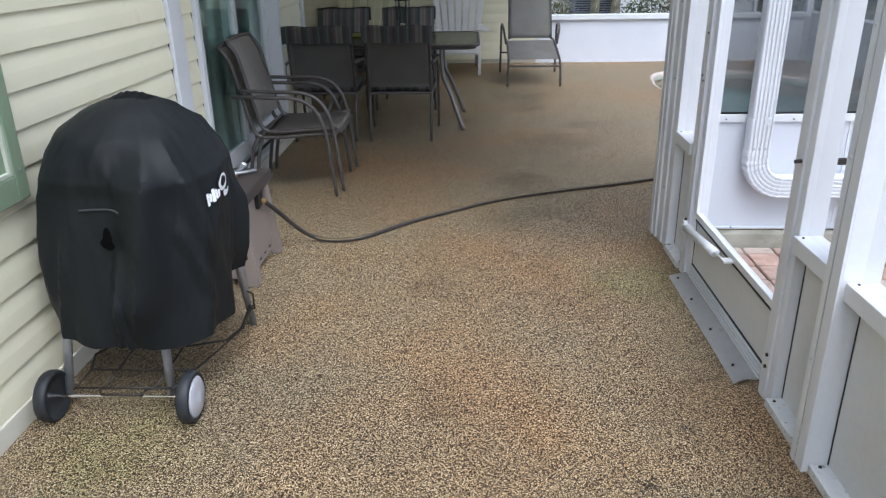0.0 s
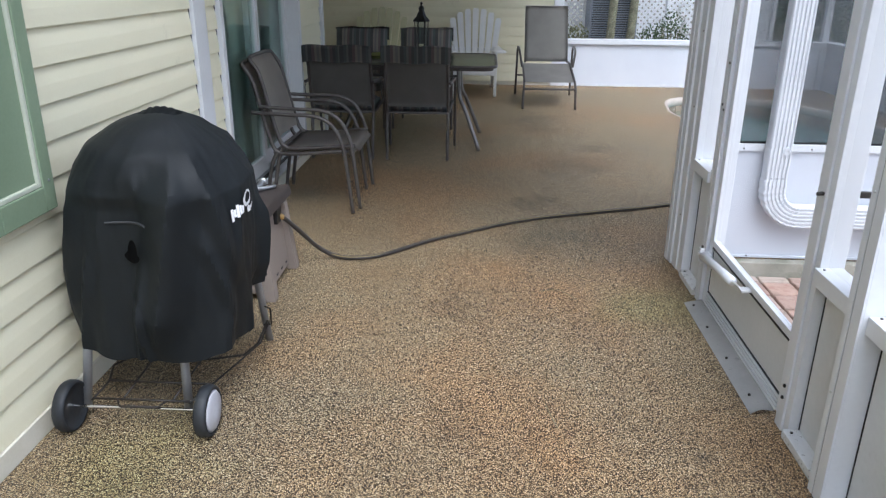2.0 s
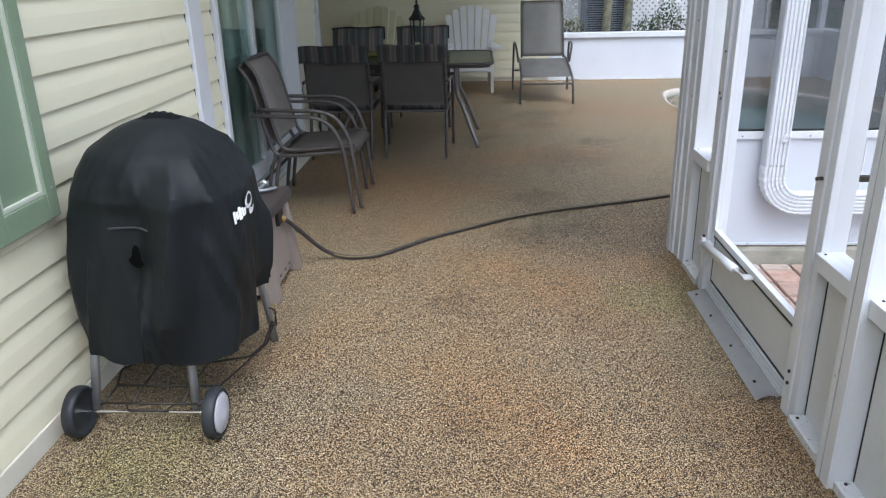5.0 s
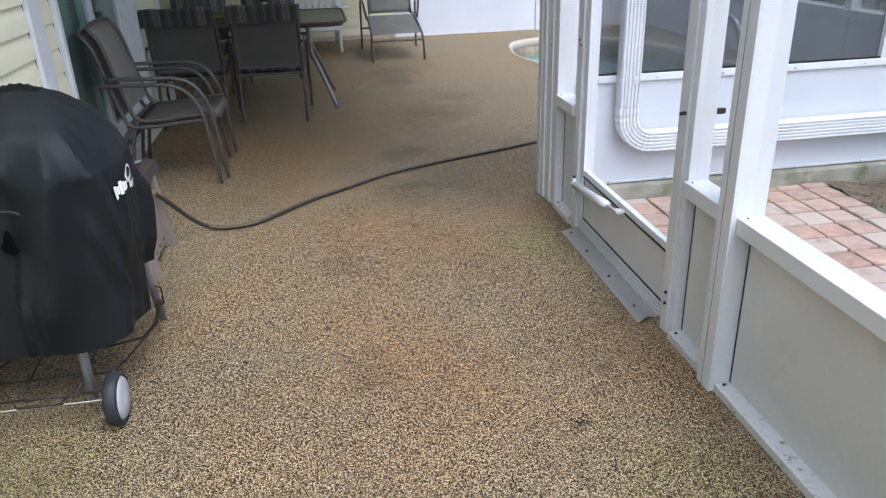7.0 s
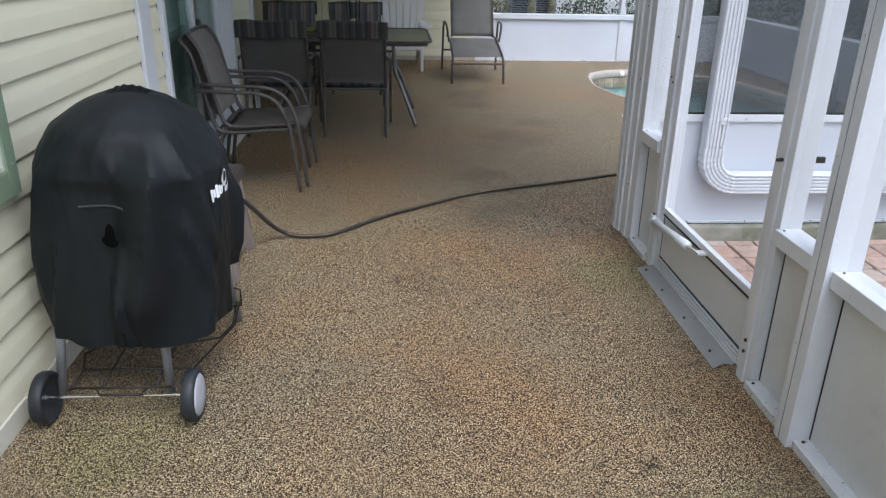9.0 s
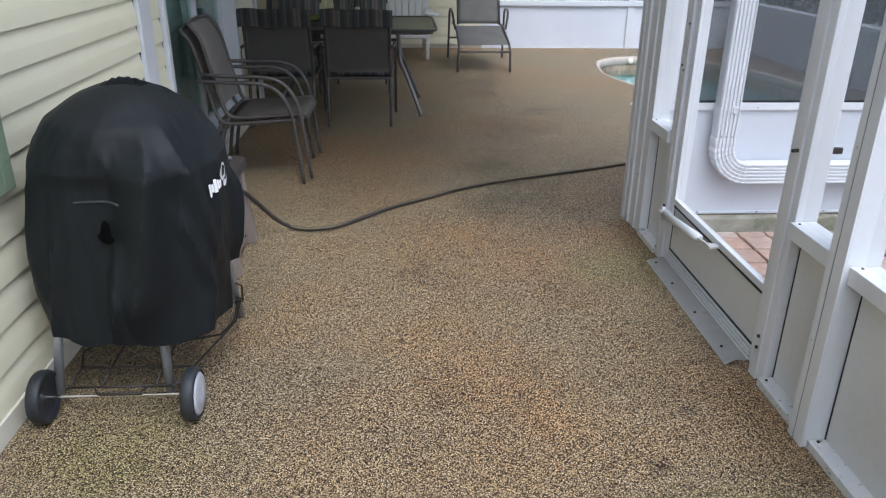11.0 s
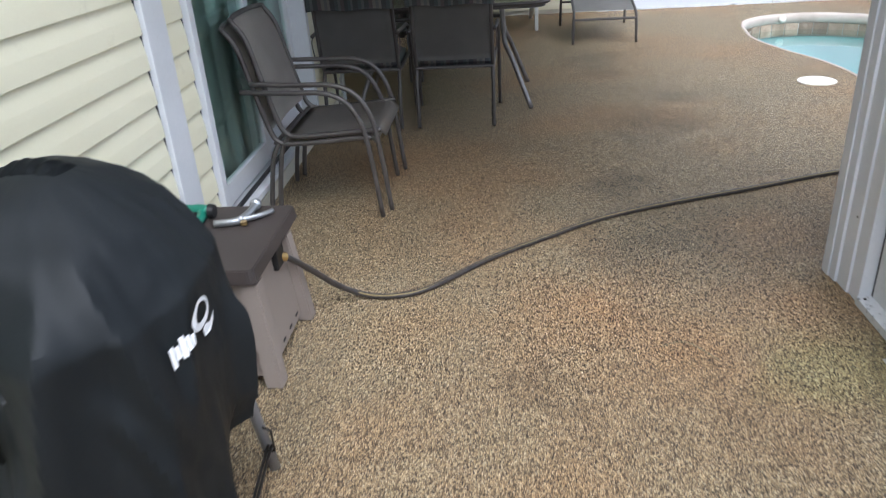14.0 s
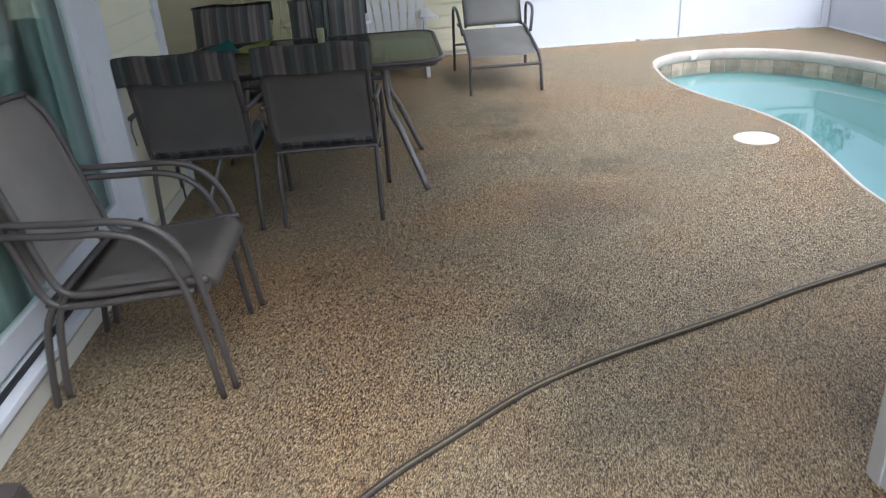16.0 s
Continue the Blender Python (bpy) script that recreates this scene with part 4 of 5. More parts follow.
part("post", boxed(-0.04, 0.04, -2.66, -2.61, 0.621, 2.5, 0.003), M_WHITE, end)

# ---- downspout along the panel wall ----
spout = empty("downspout", 1.715, 3.90, 0.035)
tagged(spout, "white ribbed aluminium downspout with an elbow and a level run", "downspout")


def ribbed(path, pleats=0.0):
    """Ribbed rectangular pipe swept along a bend in the plane of the wall; pleats crimp it crosswise."""
    hw, hd = 0.058, 0.038
    prof = [(-hw, hd), (-hw, -hd * 0.7), (-hw + 0.006, -hd)]
    for k in range(5):
        c = -0.040 + 0.020 * k
        prof += [(c - 0.006, -hd), (c - 0.0035, -hd + 0.009), (c + 0.0035, -hd + 0.009), (c + 0.006, -hd)]
    prof += [(hw - 0.006, -hd), (hw, -hd * 0.7), (hw, hd)]
    bm, rows = bmesh.new(), []
    for i, p in enumerate(path):
        a, b = path[max(i - 1, 0)], path[min(i + 1, len(path) - 1)]
        tx, tz = b[0] - a[0], b[1] - a[1]
        ln = math.hypot(tx, tz)
        nx, nz = -tz / ln, tx / ln
        s = 1 + (pleats if i % 2 else -pleats)
        rows.append([bm.verts.new((p[0] + nx * u * s, v * s, p[1] + nz * u * s)) for u, v in prof])
    n = len(prof)
    for a, b in zip(rows, rows[1:]):
        for k in range(n):
            bm.faces.new((a[k], a[(k + 1) % n], b[(k + 1) % n], b[k]))
    bm.faces.new(rows[0])
    bm.faces.new(rows[-1][::-1])
    bmesh.ops.recalc_face_normals(bm, faces=bm.faces)
    return bm


part("upper_pipe", ribbed([(0, 2.42), (0, 0.57)]), M_WHITE, spout)
part("collar", ribbed([(0, 0.60), (0, 0.592), (0, 0.43), (0, 0.42)], 0.045), M_WHITE, spout)
ELB = [(0, 0.425), (0, 0.40)] + [(0.15 - 0.15 * math.cos(a), 0.375 - 0.15 * math.sin(a)) for a in np.linspace(0, math.pi / 2, 17)] + [(0.18, 0.225)]
part("elbow", ribbed(ELB, 0.045), M_WHITE, spout, "pleated white elbow")
part("level_pipe", ribbed([(0.175, 0.225), (2.9, 0.225)]), M_WHITE, spout)
for x, z in ((-0.03, 0.44), (0.0, 0.44), (0.03, 0.44), (0.03, 0.585)):
    part("screw", lathe(bmesh.new(), [(0, -0.040), (0.006, -0.040), (0.005, -0.045), (0, -0.045)], 8, "y", (x, 0, z)), M_STEEL, spout)
part("strap", boxed(0.012, 0.040, -0.045, -0.037, 0.565, 0.605, 0.003), M_WHITE, spout)


# ---- beyond the low wall: lattice fence, condenser, palms, shrubs ----
def lattice_panel(x0, x1, z0, z1):
    bm = bmesh.new()
    w, h = x1 - x0, z1 - z0
    for side, y in ((1, 0.0), (-1, 0.008)):
        k = -h
        while k < w:
            a, b = max(0, k), min(w, k + h)
            pts = [(a, a - k), (b, b - k)]
            if side < 0:
                pts = [(w - p, q) for p, q in pts]
            (ax, az), (bx, bz) = pts
            if abs(bx - ax) > 0.02:
                d = Vector((bx - ax, 0, bz - az)).normalized()
                nn = Vector((-d.z, 0, d.x)) * 0.019
                c = [Vector((x0 + ax, y, z0 + az)) - nn, Vector((x0 + bx, y, z0 + bz)) - nn, Vector((x0 + bx, y, z0 + bz)) + nn, Vector((x0 + ax, y, z0 + az)) + nn]
                lo, hi = [bm.verts.new(q) for q in c], [bm.verts.new(q + Vector((0, 0.007, 0))) for q in c]
                bm.faces.new(lo)
                bm.faces.new(hi[::-1])
                for i in range(4):
                    bm.faces.new((lo[i], hi[i], hi[(i + 1) % 4], lo[(i + 1) % 4]))
            k += 0.093
    return bm


fence = empty("lattice_fence", 0, 12.05, -0.1)
tagged(fence, "white diagonal lattice fence with square posts", "fence")
for x0, x1 in ((0.2, 1.66), (1.74, 2.92), (2.98, 4.5)):
    part("lattice", lattice_panel(x0, x1, 0.05, 1.60), M_LATTICE, fence)
    part("post", boxed(x1 + 0.002, x1 + 0.06, -0.03, 0.045, 0.0, 1.75, 0.006), M_LATTICE, fence)
    part("top_rail", boxed(x0, x1, -0.015, 0.03, 1.60, 1.65, 0.004), M_LATTICE, fence)

ac = empty("condenser_unit", 2.02, 11.62, -0.1)
tagged(ac, "grey louvred air-conditioning condenser behind the wall", "air conditioner")
part("cabinet", boxed(-0.31, 0.31, -0.28, 0.28, 0.0, 1.52, 0.02), M_IRON, ac, "dark coil behind the louvres")
for k in range(46):
    part("louvre", boxed(-0.325, 0.325, -0.305, -0.282, 0.05 + 0.032 * k, 0.068 + 0.032 * k, 0.003), M_AC, ac)
for x in (-0.33, 0.315):
    part("corner_post", boxed(x, x + 0.02, -0.31, 0.29, 0.0, 1.54, 0.004), M_AC, ac)
part("lid", boxed(-0.34, 0.34, -0.31, 0.30, 1.54, 1.60, 0.01), M_AC, ac)


def palm(x, y, lean, height):
    t = empty("palm_tree", x, y, -0.1)
    tagged(t, "slender palm with a rough ringed trunk", "palm tree")
    bm, rings = bmesh.new(), []
    n = int(height / 0.028)
    for i in range(n + 1):
        h = height * i / n
        ring = []
        for k in range(14):
            a = 2 * math.pi * k / 14
            r = (0.056 - 0.010 * h / height) * (1 + 0.16 * ((i + k) % 2) + 0.05 * noise.noise((h * 9, k, x)))
            ring.append(bm.verts.new((lean * h + r * math.cos(a), r * math.sin(a), h)))
        rings.append(ring)
    for a, b in zip(rings, rings[1:]):
        for k in range(14):
            bm.faces.new((a[k], a[(k + 1) % 14], b[(k + 1) % 14], b[k]))
    part("trunk", bm, M_BARK, t)
    bm = bmesh.new()
    for f in range(16):
        az, up = 6.283 * f / 16 + random.uniform(-0.2, 0.2), random.uniform(0.1, 1.0)
        last = None
        for s in range(15):
            q = s / 14
            rr, zz = 1.25 * q, height + up * q * 0.9 - 1.35 * q * q
            c = Vector((lean * height + rr * math.cos(az), rr * math.sin(az), zz))
            for sg in (-1, 1):
                d = Vector((-math.sin(az) * sg, math.cos(az) * sg, -0.35)) + Vector((math.cos(az), math.sin(az), 0)) * 0.6
                ln = 0.34 * math.sin(math.pi * (0.12 + 0.85 * q))
                w = Vector((math.cos(az), math.sin(az), 0)) * 0.016
                bm.faces.new([bm.verts.new(v) for v in (c - w, c + w, c + d.normalized() * ln)])
            last = c
    part("crown", bm, M_LEAF, t)


palm(1.93, 11.10, 0.035, 3.6)
palm(2.22, 11.18, 0.045, 3.9)


def shrub(x, y, rx, ry, h, leaf, n, label, size=0.035):
    s = empty("shrub", x, y, -0.1)
    tagged(s, label, "shrub")
    st = bmesh.new()
    for k in range(7):
        a = 6.283 * k / 7
        tube(st, [(0.02 * math.cos(a), 0.02 * math.sin(a), 0), (0.3 * rx * math.cos(a), 0.3 * ry * math.sin(a), h * 0.45), (0.6 * rx * math.cos(a), 0.6 * ry * math.sin(a), h * 0.8)], 0.008, 5, 3)
    part("stems", st, M_BARK, s)
    bm = bmesh.new()
    for k in range(n):
        while True:
            p = Vector((random.uniform(-1, 1), random.uniform(-1, 1), random.uniform(-1, 1)))
            if 0.35 < p.length < 1 + 0.25 * noise.noise(p * 2.3 + Vector((x, y, 0))):
                break
        c = Vector((p.x * rx, p.y * ry, h * (0.56 + 0.44 * p.z)))
        d = (p.normalized() + Vector((random.uniform(-1, 1), random.uniform(-1, 1), random.uniform(-0.6, 1)))).normalized()
        sd = d.orthogonal().normalized()
        sd.rotate(Matrix.Rotation(random.uniform(0, 6.28), 3, d))
        ln, w = size * random.uniform(0.7, 1.4), size * 0.38
        bm.faces.new([bm.verts.new(v) for v in (c, c + d * ln * 0.5 + sd * w, c + d * ln, c + d * ln * 0.5 - sd * w)])
    part("leaves", bm, leaf, s)


shrub(1.46, 10.98, 0.20, 0.16, 0.92, M_DRYLEAF, 900, "small yellowish-green shrub behind the low wall")
shrub(2.50, 11.05, 0.20, 0.16, 0.90, M_LEAF, 800, "small dark green shrub behind the low wall")
shrub(2.80, 11.05, 0.26, 0.2, 1.08, M_LEAF, 1300, "leafy dark green shrub behind the low wall")
shrub(3.35, 11.05, 0.26, 0.2, 0.95, M_LEAF, 1100, "leafy dark green shrub behind the low wall")
for k in range(4):
    shrub(5.15 + 0.85 * k, 12.4 + random.uniform(-0.2, 0.2), 0.6, 0.5, 1.75 + random.uniform(-0.2, 0.3), M_LEAF, 1800, "dense green hedge shrub in the yard", 0.07)
for k in range(9):
    shrub(7.6 + random.uniform(-0.2, 0.2), 1.5 + 1.25 * k, 0.7, 0.75, 1.5 + random.uniform(-0.15, 0.25), M_LEAF, 2200, "dense green hedge shrub in the yard", 0.07)
shrub(6.6, 9.6, 0.3, 0.3, 1.25, plain("red_leaf", (0.13, 0.03, 0.03), (0.2, 0.06, 0.05), 0.6, bump=0), 900, "reddish-leaved shrub in the yard", 0.06)


# ---- furniture ----
def patio_chair(sling, curl=0.0):
    """Sling stacking chair, front towards +y: bent arm tubes, seat and back slings."""
    c = empty("patio_chair")
    for s in (-1, 1):
        part("arm_leg", tubed([(s * 0.29, 0.285, 0.0), (s * 0.29, 0.255, 0.30), (s * 0.29, 0.228, 0.46), (s * 0.29, 0.165, 0.575), (s * 0.288, 0.06, 0.625), (s * 0.283, -0.12, 0.632), (s * 0.270, -0.335, 0.640)], 0.0120, 10), M_FRAME, c, "", True)
        part("back_leg", tubed([(s * 0.25, -0.19, 0.392), (s * 0.252, -0.235, 0.30), (s * 0.25, -0.27, 0.12), (s * 0.25, -0.285, 0.0)], 0.0125, 10), M_FRAME, c, "", True)
        part("side_rail", tubed([(s * 0.272, 0.262, 0.405), (s * 0.262, 0.10, 0.392), (s * 0.255, -0.10, 0.378), (s * 0.252, -0.20, 0.395), (s * 0.252, -0.242, 0.50), (s * 0.25, -0.285, 0.68), (s * 0.248, -0.325, 0.84), (s * 0.246, -0.345 - curl, 0.905 + 0.6 * curl)], 0.0125, 10), M_FRAME, c, "", True)
    part("stretcher", tubed([(-0.25, -0.212, 0.382), (0.25, -0.212, 0.382)], 0.010, 8, 1), M_FRAME, c)
    part("stretcher", tubed([(-0.285, 0.235, 0.385), (0.285, 0.235, 0.385)], 0.010, 8, 1), M_FRAME, c)

    def seat(u, v):
        y = 0.285 - 0.47 * v
        return (-0.262 + 0.524 * u, y, 0.412 - 0.028 * v - 0.022 * math.sin(math.pi * u) * math.sin(math.pi * min(1, v * 1.1)) - 0.045 * max(0, 1 - v * 9) ** 2)

    def back(u, v):
        y, z = -0.228 - 0.122 * v ** 1.1 - curl * max(0, 4 * v - 3) ** 1.4, 0.435 + (0.475 + 0.6 * curl) * v
        return (-0.252 + 0.504 * u, y - 0.018 * math.sin(math.pi * u), z)

    part("seat", sheet(bmesh.new(), seat, 12, 12, 0.004), sling, c, "woven sling seat", True)
    part("backrest", sheet(bmesh.new(), back, 12, 12, 0.004), sling, c, "woven sling back", True)
    part("back_bar", tubed([(x, y - curl, z + 0.6 * curl) for x, y, z in ((-0.246, -0.345, 0.905), (-0.12, -0.360, 0.913), (0.12, -0.360, 0.913), (0.246, -0.345, 0.905))], 0.012, 8), M_FRAME, c, "", True)
    return c


chair = patio_chair(M_SLING, 0.036)
chair.matrix_basis = pose(-0.938, 4.85, 0, 0, 0, -90)
tagged(chair, "bronze-framed stacking patio chair with taupe sling", "chair", "patio chairs")
upper = copy_thing(chair, pose(-0.890, 4.85, 0.036, 0, 0, -90))
upper["label"] = "taupe sling patio chair stacked on another chair"
tc = patio_chair(M_DARKSLING)
tc.matrix_basis = pose(-0.985, 6.32, 0, 0, 0, 0)
tagged(tc, "bronze-framed patio chair with dark sling at the table", "chair", "patio chairs")
SEATS = [(-0.985, 6.32, 0), (-0.366, 6.32, 0), (-1.10, 7.62, 180), (-0.43, 7.62, 180)]
for x, y, a in SEATS[1:]:
    copy_thing(tc, pose(x, y, 0, 0, 0, a))


def chair_cushion():
    """Striped pad: seat, back and a flap folded over the top of the back."""
    c = empty("chair_cushion")

    def pillow(fn, t):
        def wrap(u, v, s):
            p, q = fn(u, v)
            e = min(1, 6 * min(u, 1 - u, v, 1 - v)) ** 0.5
            return Vector(p) + Vector(q) * (t * (0.35 + 0.65 * e) * s)
        bm = bmesh.new()
        sheet(bm, lambda u, v: wrap(u, v, 1), 14, 12)
        sheet(bm, lambda u, v: wrap(u, v, 0), 14, 12)
        bmesh.ops.remove_doubles(bm, verts=bm.verts, dist=0.0005)
        bmesh.ops.recalc_face_normals(bm, faces=bm.faces)
        return bm

    part("seat_pad", pillow(lambda u, v: ((-0.25 + 0.5 * u, 0.27 - 0.47 * v, 0.413 - 0.02 * v), (0, 0, 1)), 0.05), M_STRIPE, c, "", True)
    part("back_pad", pillow(lambda u, v: ((-0.262 + 0.524 * u, -0.208 - 0.125 * v, 0.45 + 0.46 * v), (0, 0.96, 0.26)), 0.05), M_STRIPE, c, "", True)
    part("flap", sheet(bmesh.new(), lambda u, v: (-0.275 + 0.55 * u, -0.315 - 0.078 * math.sin(min(1, v * 3) * math.pi / 2) - 0.010 * math.sin(9 * u + 2) * v + 0.02 * max(0, v - 0.45),
                                                  0.915 + 0.012 * math.sin(math.pi * min(1, v * 3)) - 0.17 * max(0, v - 0.30) + 0.006 * math.sin(11 * u)), 26, 12, 0.006), M_STRIPE, c, "striped flap over the chair back", True)
    for s in (-1, 1):
        part("tie", tubed([(s * 0.255, -0.27, 0.66), (s * 0.285, -0.30, 0.60), (s * 0.275, -0.31, 0.50)], 0.004, 6), M_STRIPE, c, "cloth tie")
    return c


pad = chair_cushion()
pad.matrix_basis = pose(*SEATS[0][:2], 0.0, 0, 0, 0)
tagged(pad, "striped teal, grey and tan chair cushion", "cushion", "chair cushions")
for x, y, a in SEATS[1:]:
    copy_thing(pad, pose(x, y, 0, 0, 0, a))

# dining table
table = empty("dining_table", -0.48, 7.04, 0)
tagged(table, "bronze patio table with a green-tinted glass top", "table")


def rounded(hx, hy, r, n=6):
    out = []
    for cx, cy, a0 in ((hx - r, hy - r, 0), (-hx + r, hy - r, 90), (-hx + r, -hy + r, 180), (hx - r, -hy + r, 270)):
        out += [(cx + r * math.cos(radians(a0 + 90 * k / n)), cy + r * math.sin(radians(a0 + 90 * k / n))) for k in range(n + 1)]
    return out


top = part("tabletop", prism(bmesh.new(), rounded(0.745, 0.535, 0.12), 0.708, 0.714), M_TOPGLASS, table, "green-tinted patterned glass top")
top.visible_shadow = False
ol = rounded(0.758, 0.548, 0.13)
part("rim", tubed([(x, y, 0.706) for x, y in ol + ol[:1]], 0.013, 8, 1), M_FRAME, table, "", True)
part("apron", ring_loft([[(x, y, z) for x, y in rounded(*q)] for q, z in (((0.735, 0.525, 0.11), 0.700), ((0.735, 0.525, 0.11), 0.672), ((0.715, 0.505, 0.10), 0.672), ((0.715, 0.505, 0.10), 0.700))]), M_FRAME, table)
for sx in (-1, 1):
    for fy, ky in ((-0.62, -0.47), (0.17, 0.10)):
        part("leg", tubed([(sx * 0.43, ky - 0.02, 0.69), (sx * 0.44, ky - 0.02, 0.50), (sx * 0.455, ky - 0.03, 0.42), (sx * 0.50, ky * 0.8 + fy * 0.2, 0.32), (sx * 0.625, fy, 0.0)], 0.017, 10), M_TABLELEG, table, "", True)
part("cross_bar", tubed([(-0.43, -0.45, 0.62), (0.43, -0.45, 0.62)], 0.012, 8, 1), M_FRAME, table)
part("cross_bar", tubed([(-0.43, 0.10, 0.62), (0.43, 0.10, 0.62)], 0.012, 8, 1), M_FRAME, table)

lant = empty("lantern", -0.41, 7.05, 0.7145)
tagged(lant, "black metal candle lantern with glass sides on the table", "lantern")
part("base", lathe(bmesh.new(), [(0, 0), (0.072, 0), (0.072, 0.012), (0.055, 0.03), (0.05, 0.035), (0, 0.035)], 6), M_IRON, lant)
for k in range(6):
    a = 6.283 * k / 6
    part("bar", tubed([(0.052 * math.cos(a), 0.052 * math.sin(a), 0.03), (0.062 * math.cos(a), 0.062 * math.sin(a), 0.33)], 0.004, 6, 1), M_IRON, lant)
part("glass", lathe(bmesh.new(), [(0.047, 0.033), (0.056, 0.328)], 6), M_CLEAR, lant, "clear glass sides").visible_shadow = False
part("candle", lathe(bmesh.new(), [(0, 0.036), (0.025, 0.036), (0.025, 0.13), (0, 0.13)], 14), M_CREAM, lant)
part("roof", lathe(bmesh.new(), [(0, 0.33), (0.074, 0.33), (0.076, 0.342), (0.045, 0.375), (0.03, 0.41), (0.022, 0.42), (0.022, 0.435), (0.03, 0.44), (0.016, 0.465), (0, 0.475)], 6), M_IRON, lant)
part("finial", lathe(bmesh.new(), [(0, 0.472), (0.008, 0.475), (0.013, 0.487), (0.008, 0.498), (0, 0.503)], 10), M_IRON, lant)

for nm, m, x, y, a, label in (("magazine", M_TEAL, -1.06, 7.22, 25, "teal-covered magazine lying on the table"), ("magazine", M_LIME, -0.86, 7.25, -12, "lime green booklet lying on the table")):
    o = part(nm, sheet(bmesh.new(), lambda u, v: (-0.10 + 0.2 * u, -0.14 + 0.28 * v, 0.012 + 0.05 * (u * v) ** 2), 6, 6, 0.008), m)
    o.matrix_basis = pose(x, y, 0.7145, 0, 0, a)
    tagged(o, label, "magazine")


def adirondack(m):
    """Slatted garden chair, front towards +y."""
    c = empty("adirondack_chair")
    for s in (-1, 1):
        part("front_leg", boxed(s * 0.27 - 0.018, s * 0.27 + 0.018, -0.05, 0.05, 0.0, 0.53, 0.006), m, c)
        bm = prism(bmesh.new(), [(-0.05, 0.22), (0.045, 0.25), (0.045, 0.37), (-0.10, 0.35), (-0.85, 0.06), (-0.90, 0.0), (-0.78, 0.0)], -0.016, 0.016)
        for v in bm.verts:
            v.co = (s * 0.235 + v.co.z, v.co.x, v.co.y)
        bmesh.ops.recalc_face_normals(bm, faces=bm.faces)
        part("back_leg", bm, m, c)
        bm = prism(bmesh.new(), [(-0.05, 0.09), (0.06, 0.11), (0.10, 0.04), (0.10, -0.03), (0.05, -0.07), (-0.15, -0.045), (-0.62, -0.03), (-0.62, 0.03), (-0.15, 0.07)], 0.535, 0.560)
        for v in bm.verts:
            v.co = (s * 0.29 + s * v.co.y, v.co.x, v.co.z)
        bmesh.ops.recalc_face_normals(bm, faces=bm.faces)
        bmesh.ops.bevel(bm, geom=bm.edges[:], offset=0.005, segments=2, affect="EDGES")
        part("arm", bm, m, c)
    for k in range(6):
        y, z = 0.03 - 0.085 * k, 0.385 - 0.028 * k
        part("seat_slat", boxed(-0.25, 0.25, y - 0.037, y + 0.037, z - 0.02, z, 0.006), m, c)
    for k in range(7):
        f = (k - 3) / 3
        ln = 0.90 - 0.13 * f * f
        bm = bmesh.new()
        outline = [(-0.030, 0), (0.030, 0), (0.039, ln - 0.03), (0.025, ln), (-0.025, ln), (-0.039, ln - 0.03)]
        prism(bm, outline, -0.009, 0.009)
        bmesh.ops.transform(bm, matrix=Matrix.Translation((0.070 * (k - 3), -0.43, 0.20)) @ Euler((radians(90 + 24), 0, 0)).to_matrix().to_4x4() @ Euler((0, 0, radians(-2.3 * (k - 3)))).to_matrix().to_4x4(), verts=bm.verts)
        part("back_slat", bm, m, c)
    part("back_rail", boxed(-0.30, 0.30, -0.660, -0.625, 0.49, 0.534, 0.006), m, c)
    part("front_apron", boxed(-0.252, 0.252, 0.052, 0.072, 0.27, 0.37, 0.005), m, c)
    return c


ad = adirondack(M_ADIR)
ad.matrix_basis = pose(0.045, 9.50, 0, 0, 0, 180)
tagged(ad, "white slatted adirondack chair against the back wall", "chair", "adirondack chairs")
ad2 = adirondack(M_CREAM)
ad2.matrix_basis = pose(-1.20, 9.55, 0, 0, 0, 180)
tagged(ad2, "cream slatted adirondack chair against the back wall", "chair", "adirondack chairs")

lg = empty("sun_lounger", 0.925, 8.61, 0)
tagged(lg, "bronze sun lounger with grey sling and raised back", "lounger")
for s in (-1, 1):
    part("side_frame", tubed([(s * 0.30, 0.0, 0.0), (s * 0.295, 0.015, 0.20), (s * 0.29, 0.045, 0.275), (s * 0.288, 0.12, 0.31), (s * 0.285, 0.45, 0.385), (s * 0.285, 0.74, 0.43), (s * 0.285, 1.15, 0.42)], 0.0135, 10), M_FRAME, lg, "", True)
    part("arm_leg", tubed([(s * 0.345, 1.08, 0.0), (s * 0.342, 1.02, 0.35), (s * 0.34, 0.98, 0.54), (s * 0.338, 0.90, 0.605), (s * 0.335, 0.66, 0.61), (s * 0.325, 0.56, 0.56), (s * 0.30, 0.52, 0.41)], 0.0135, 10), M_FRAME, lg, "", True)
    part("back_frame", tubed([(s * 0.252, 0.735, 0.445), (s * 0.252, 0.92, 0.80), (s * 0.25, 1.06, 1.075)], 0.012, 10), M_FRAME, lg, "", True)
part("front_bar", tubed([(-0.296, 0.012, 0.225), (0.296, 0.012, 0.225)], 0.012, 8, 1), M_FRAME, lg)
part("top_bar", tubed([(-0.25, 1.06, 1.075), (0.25, 1.06, 1.075)], 0.012, 8, 1), M_FRAME, lg)
part("rear_bar", tubed([(-0.34, 1.04, 0.25), (0.34, 1.04, 0.25)], 0.011, 8, 1), M_FRAME, lg)
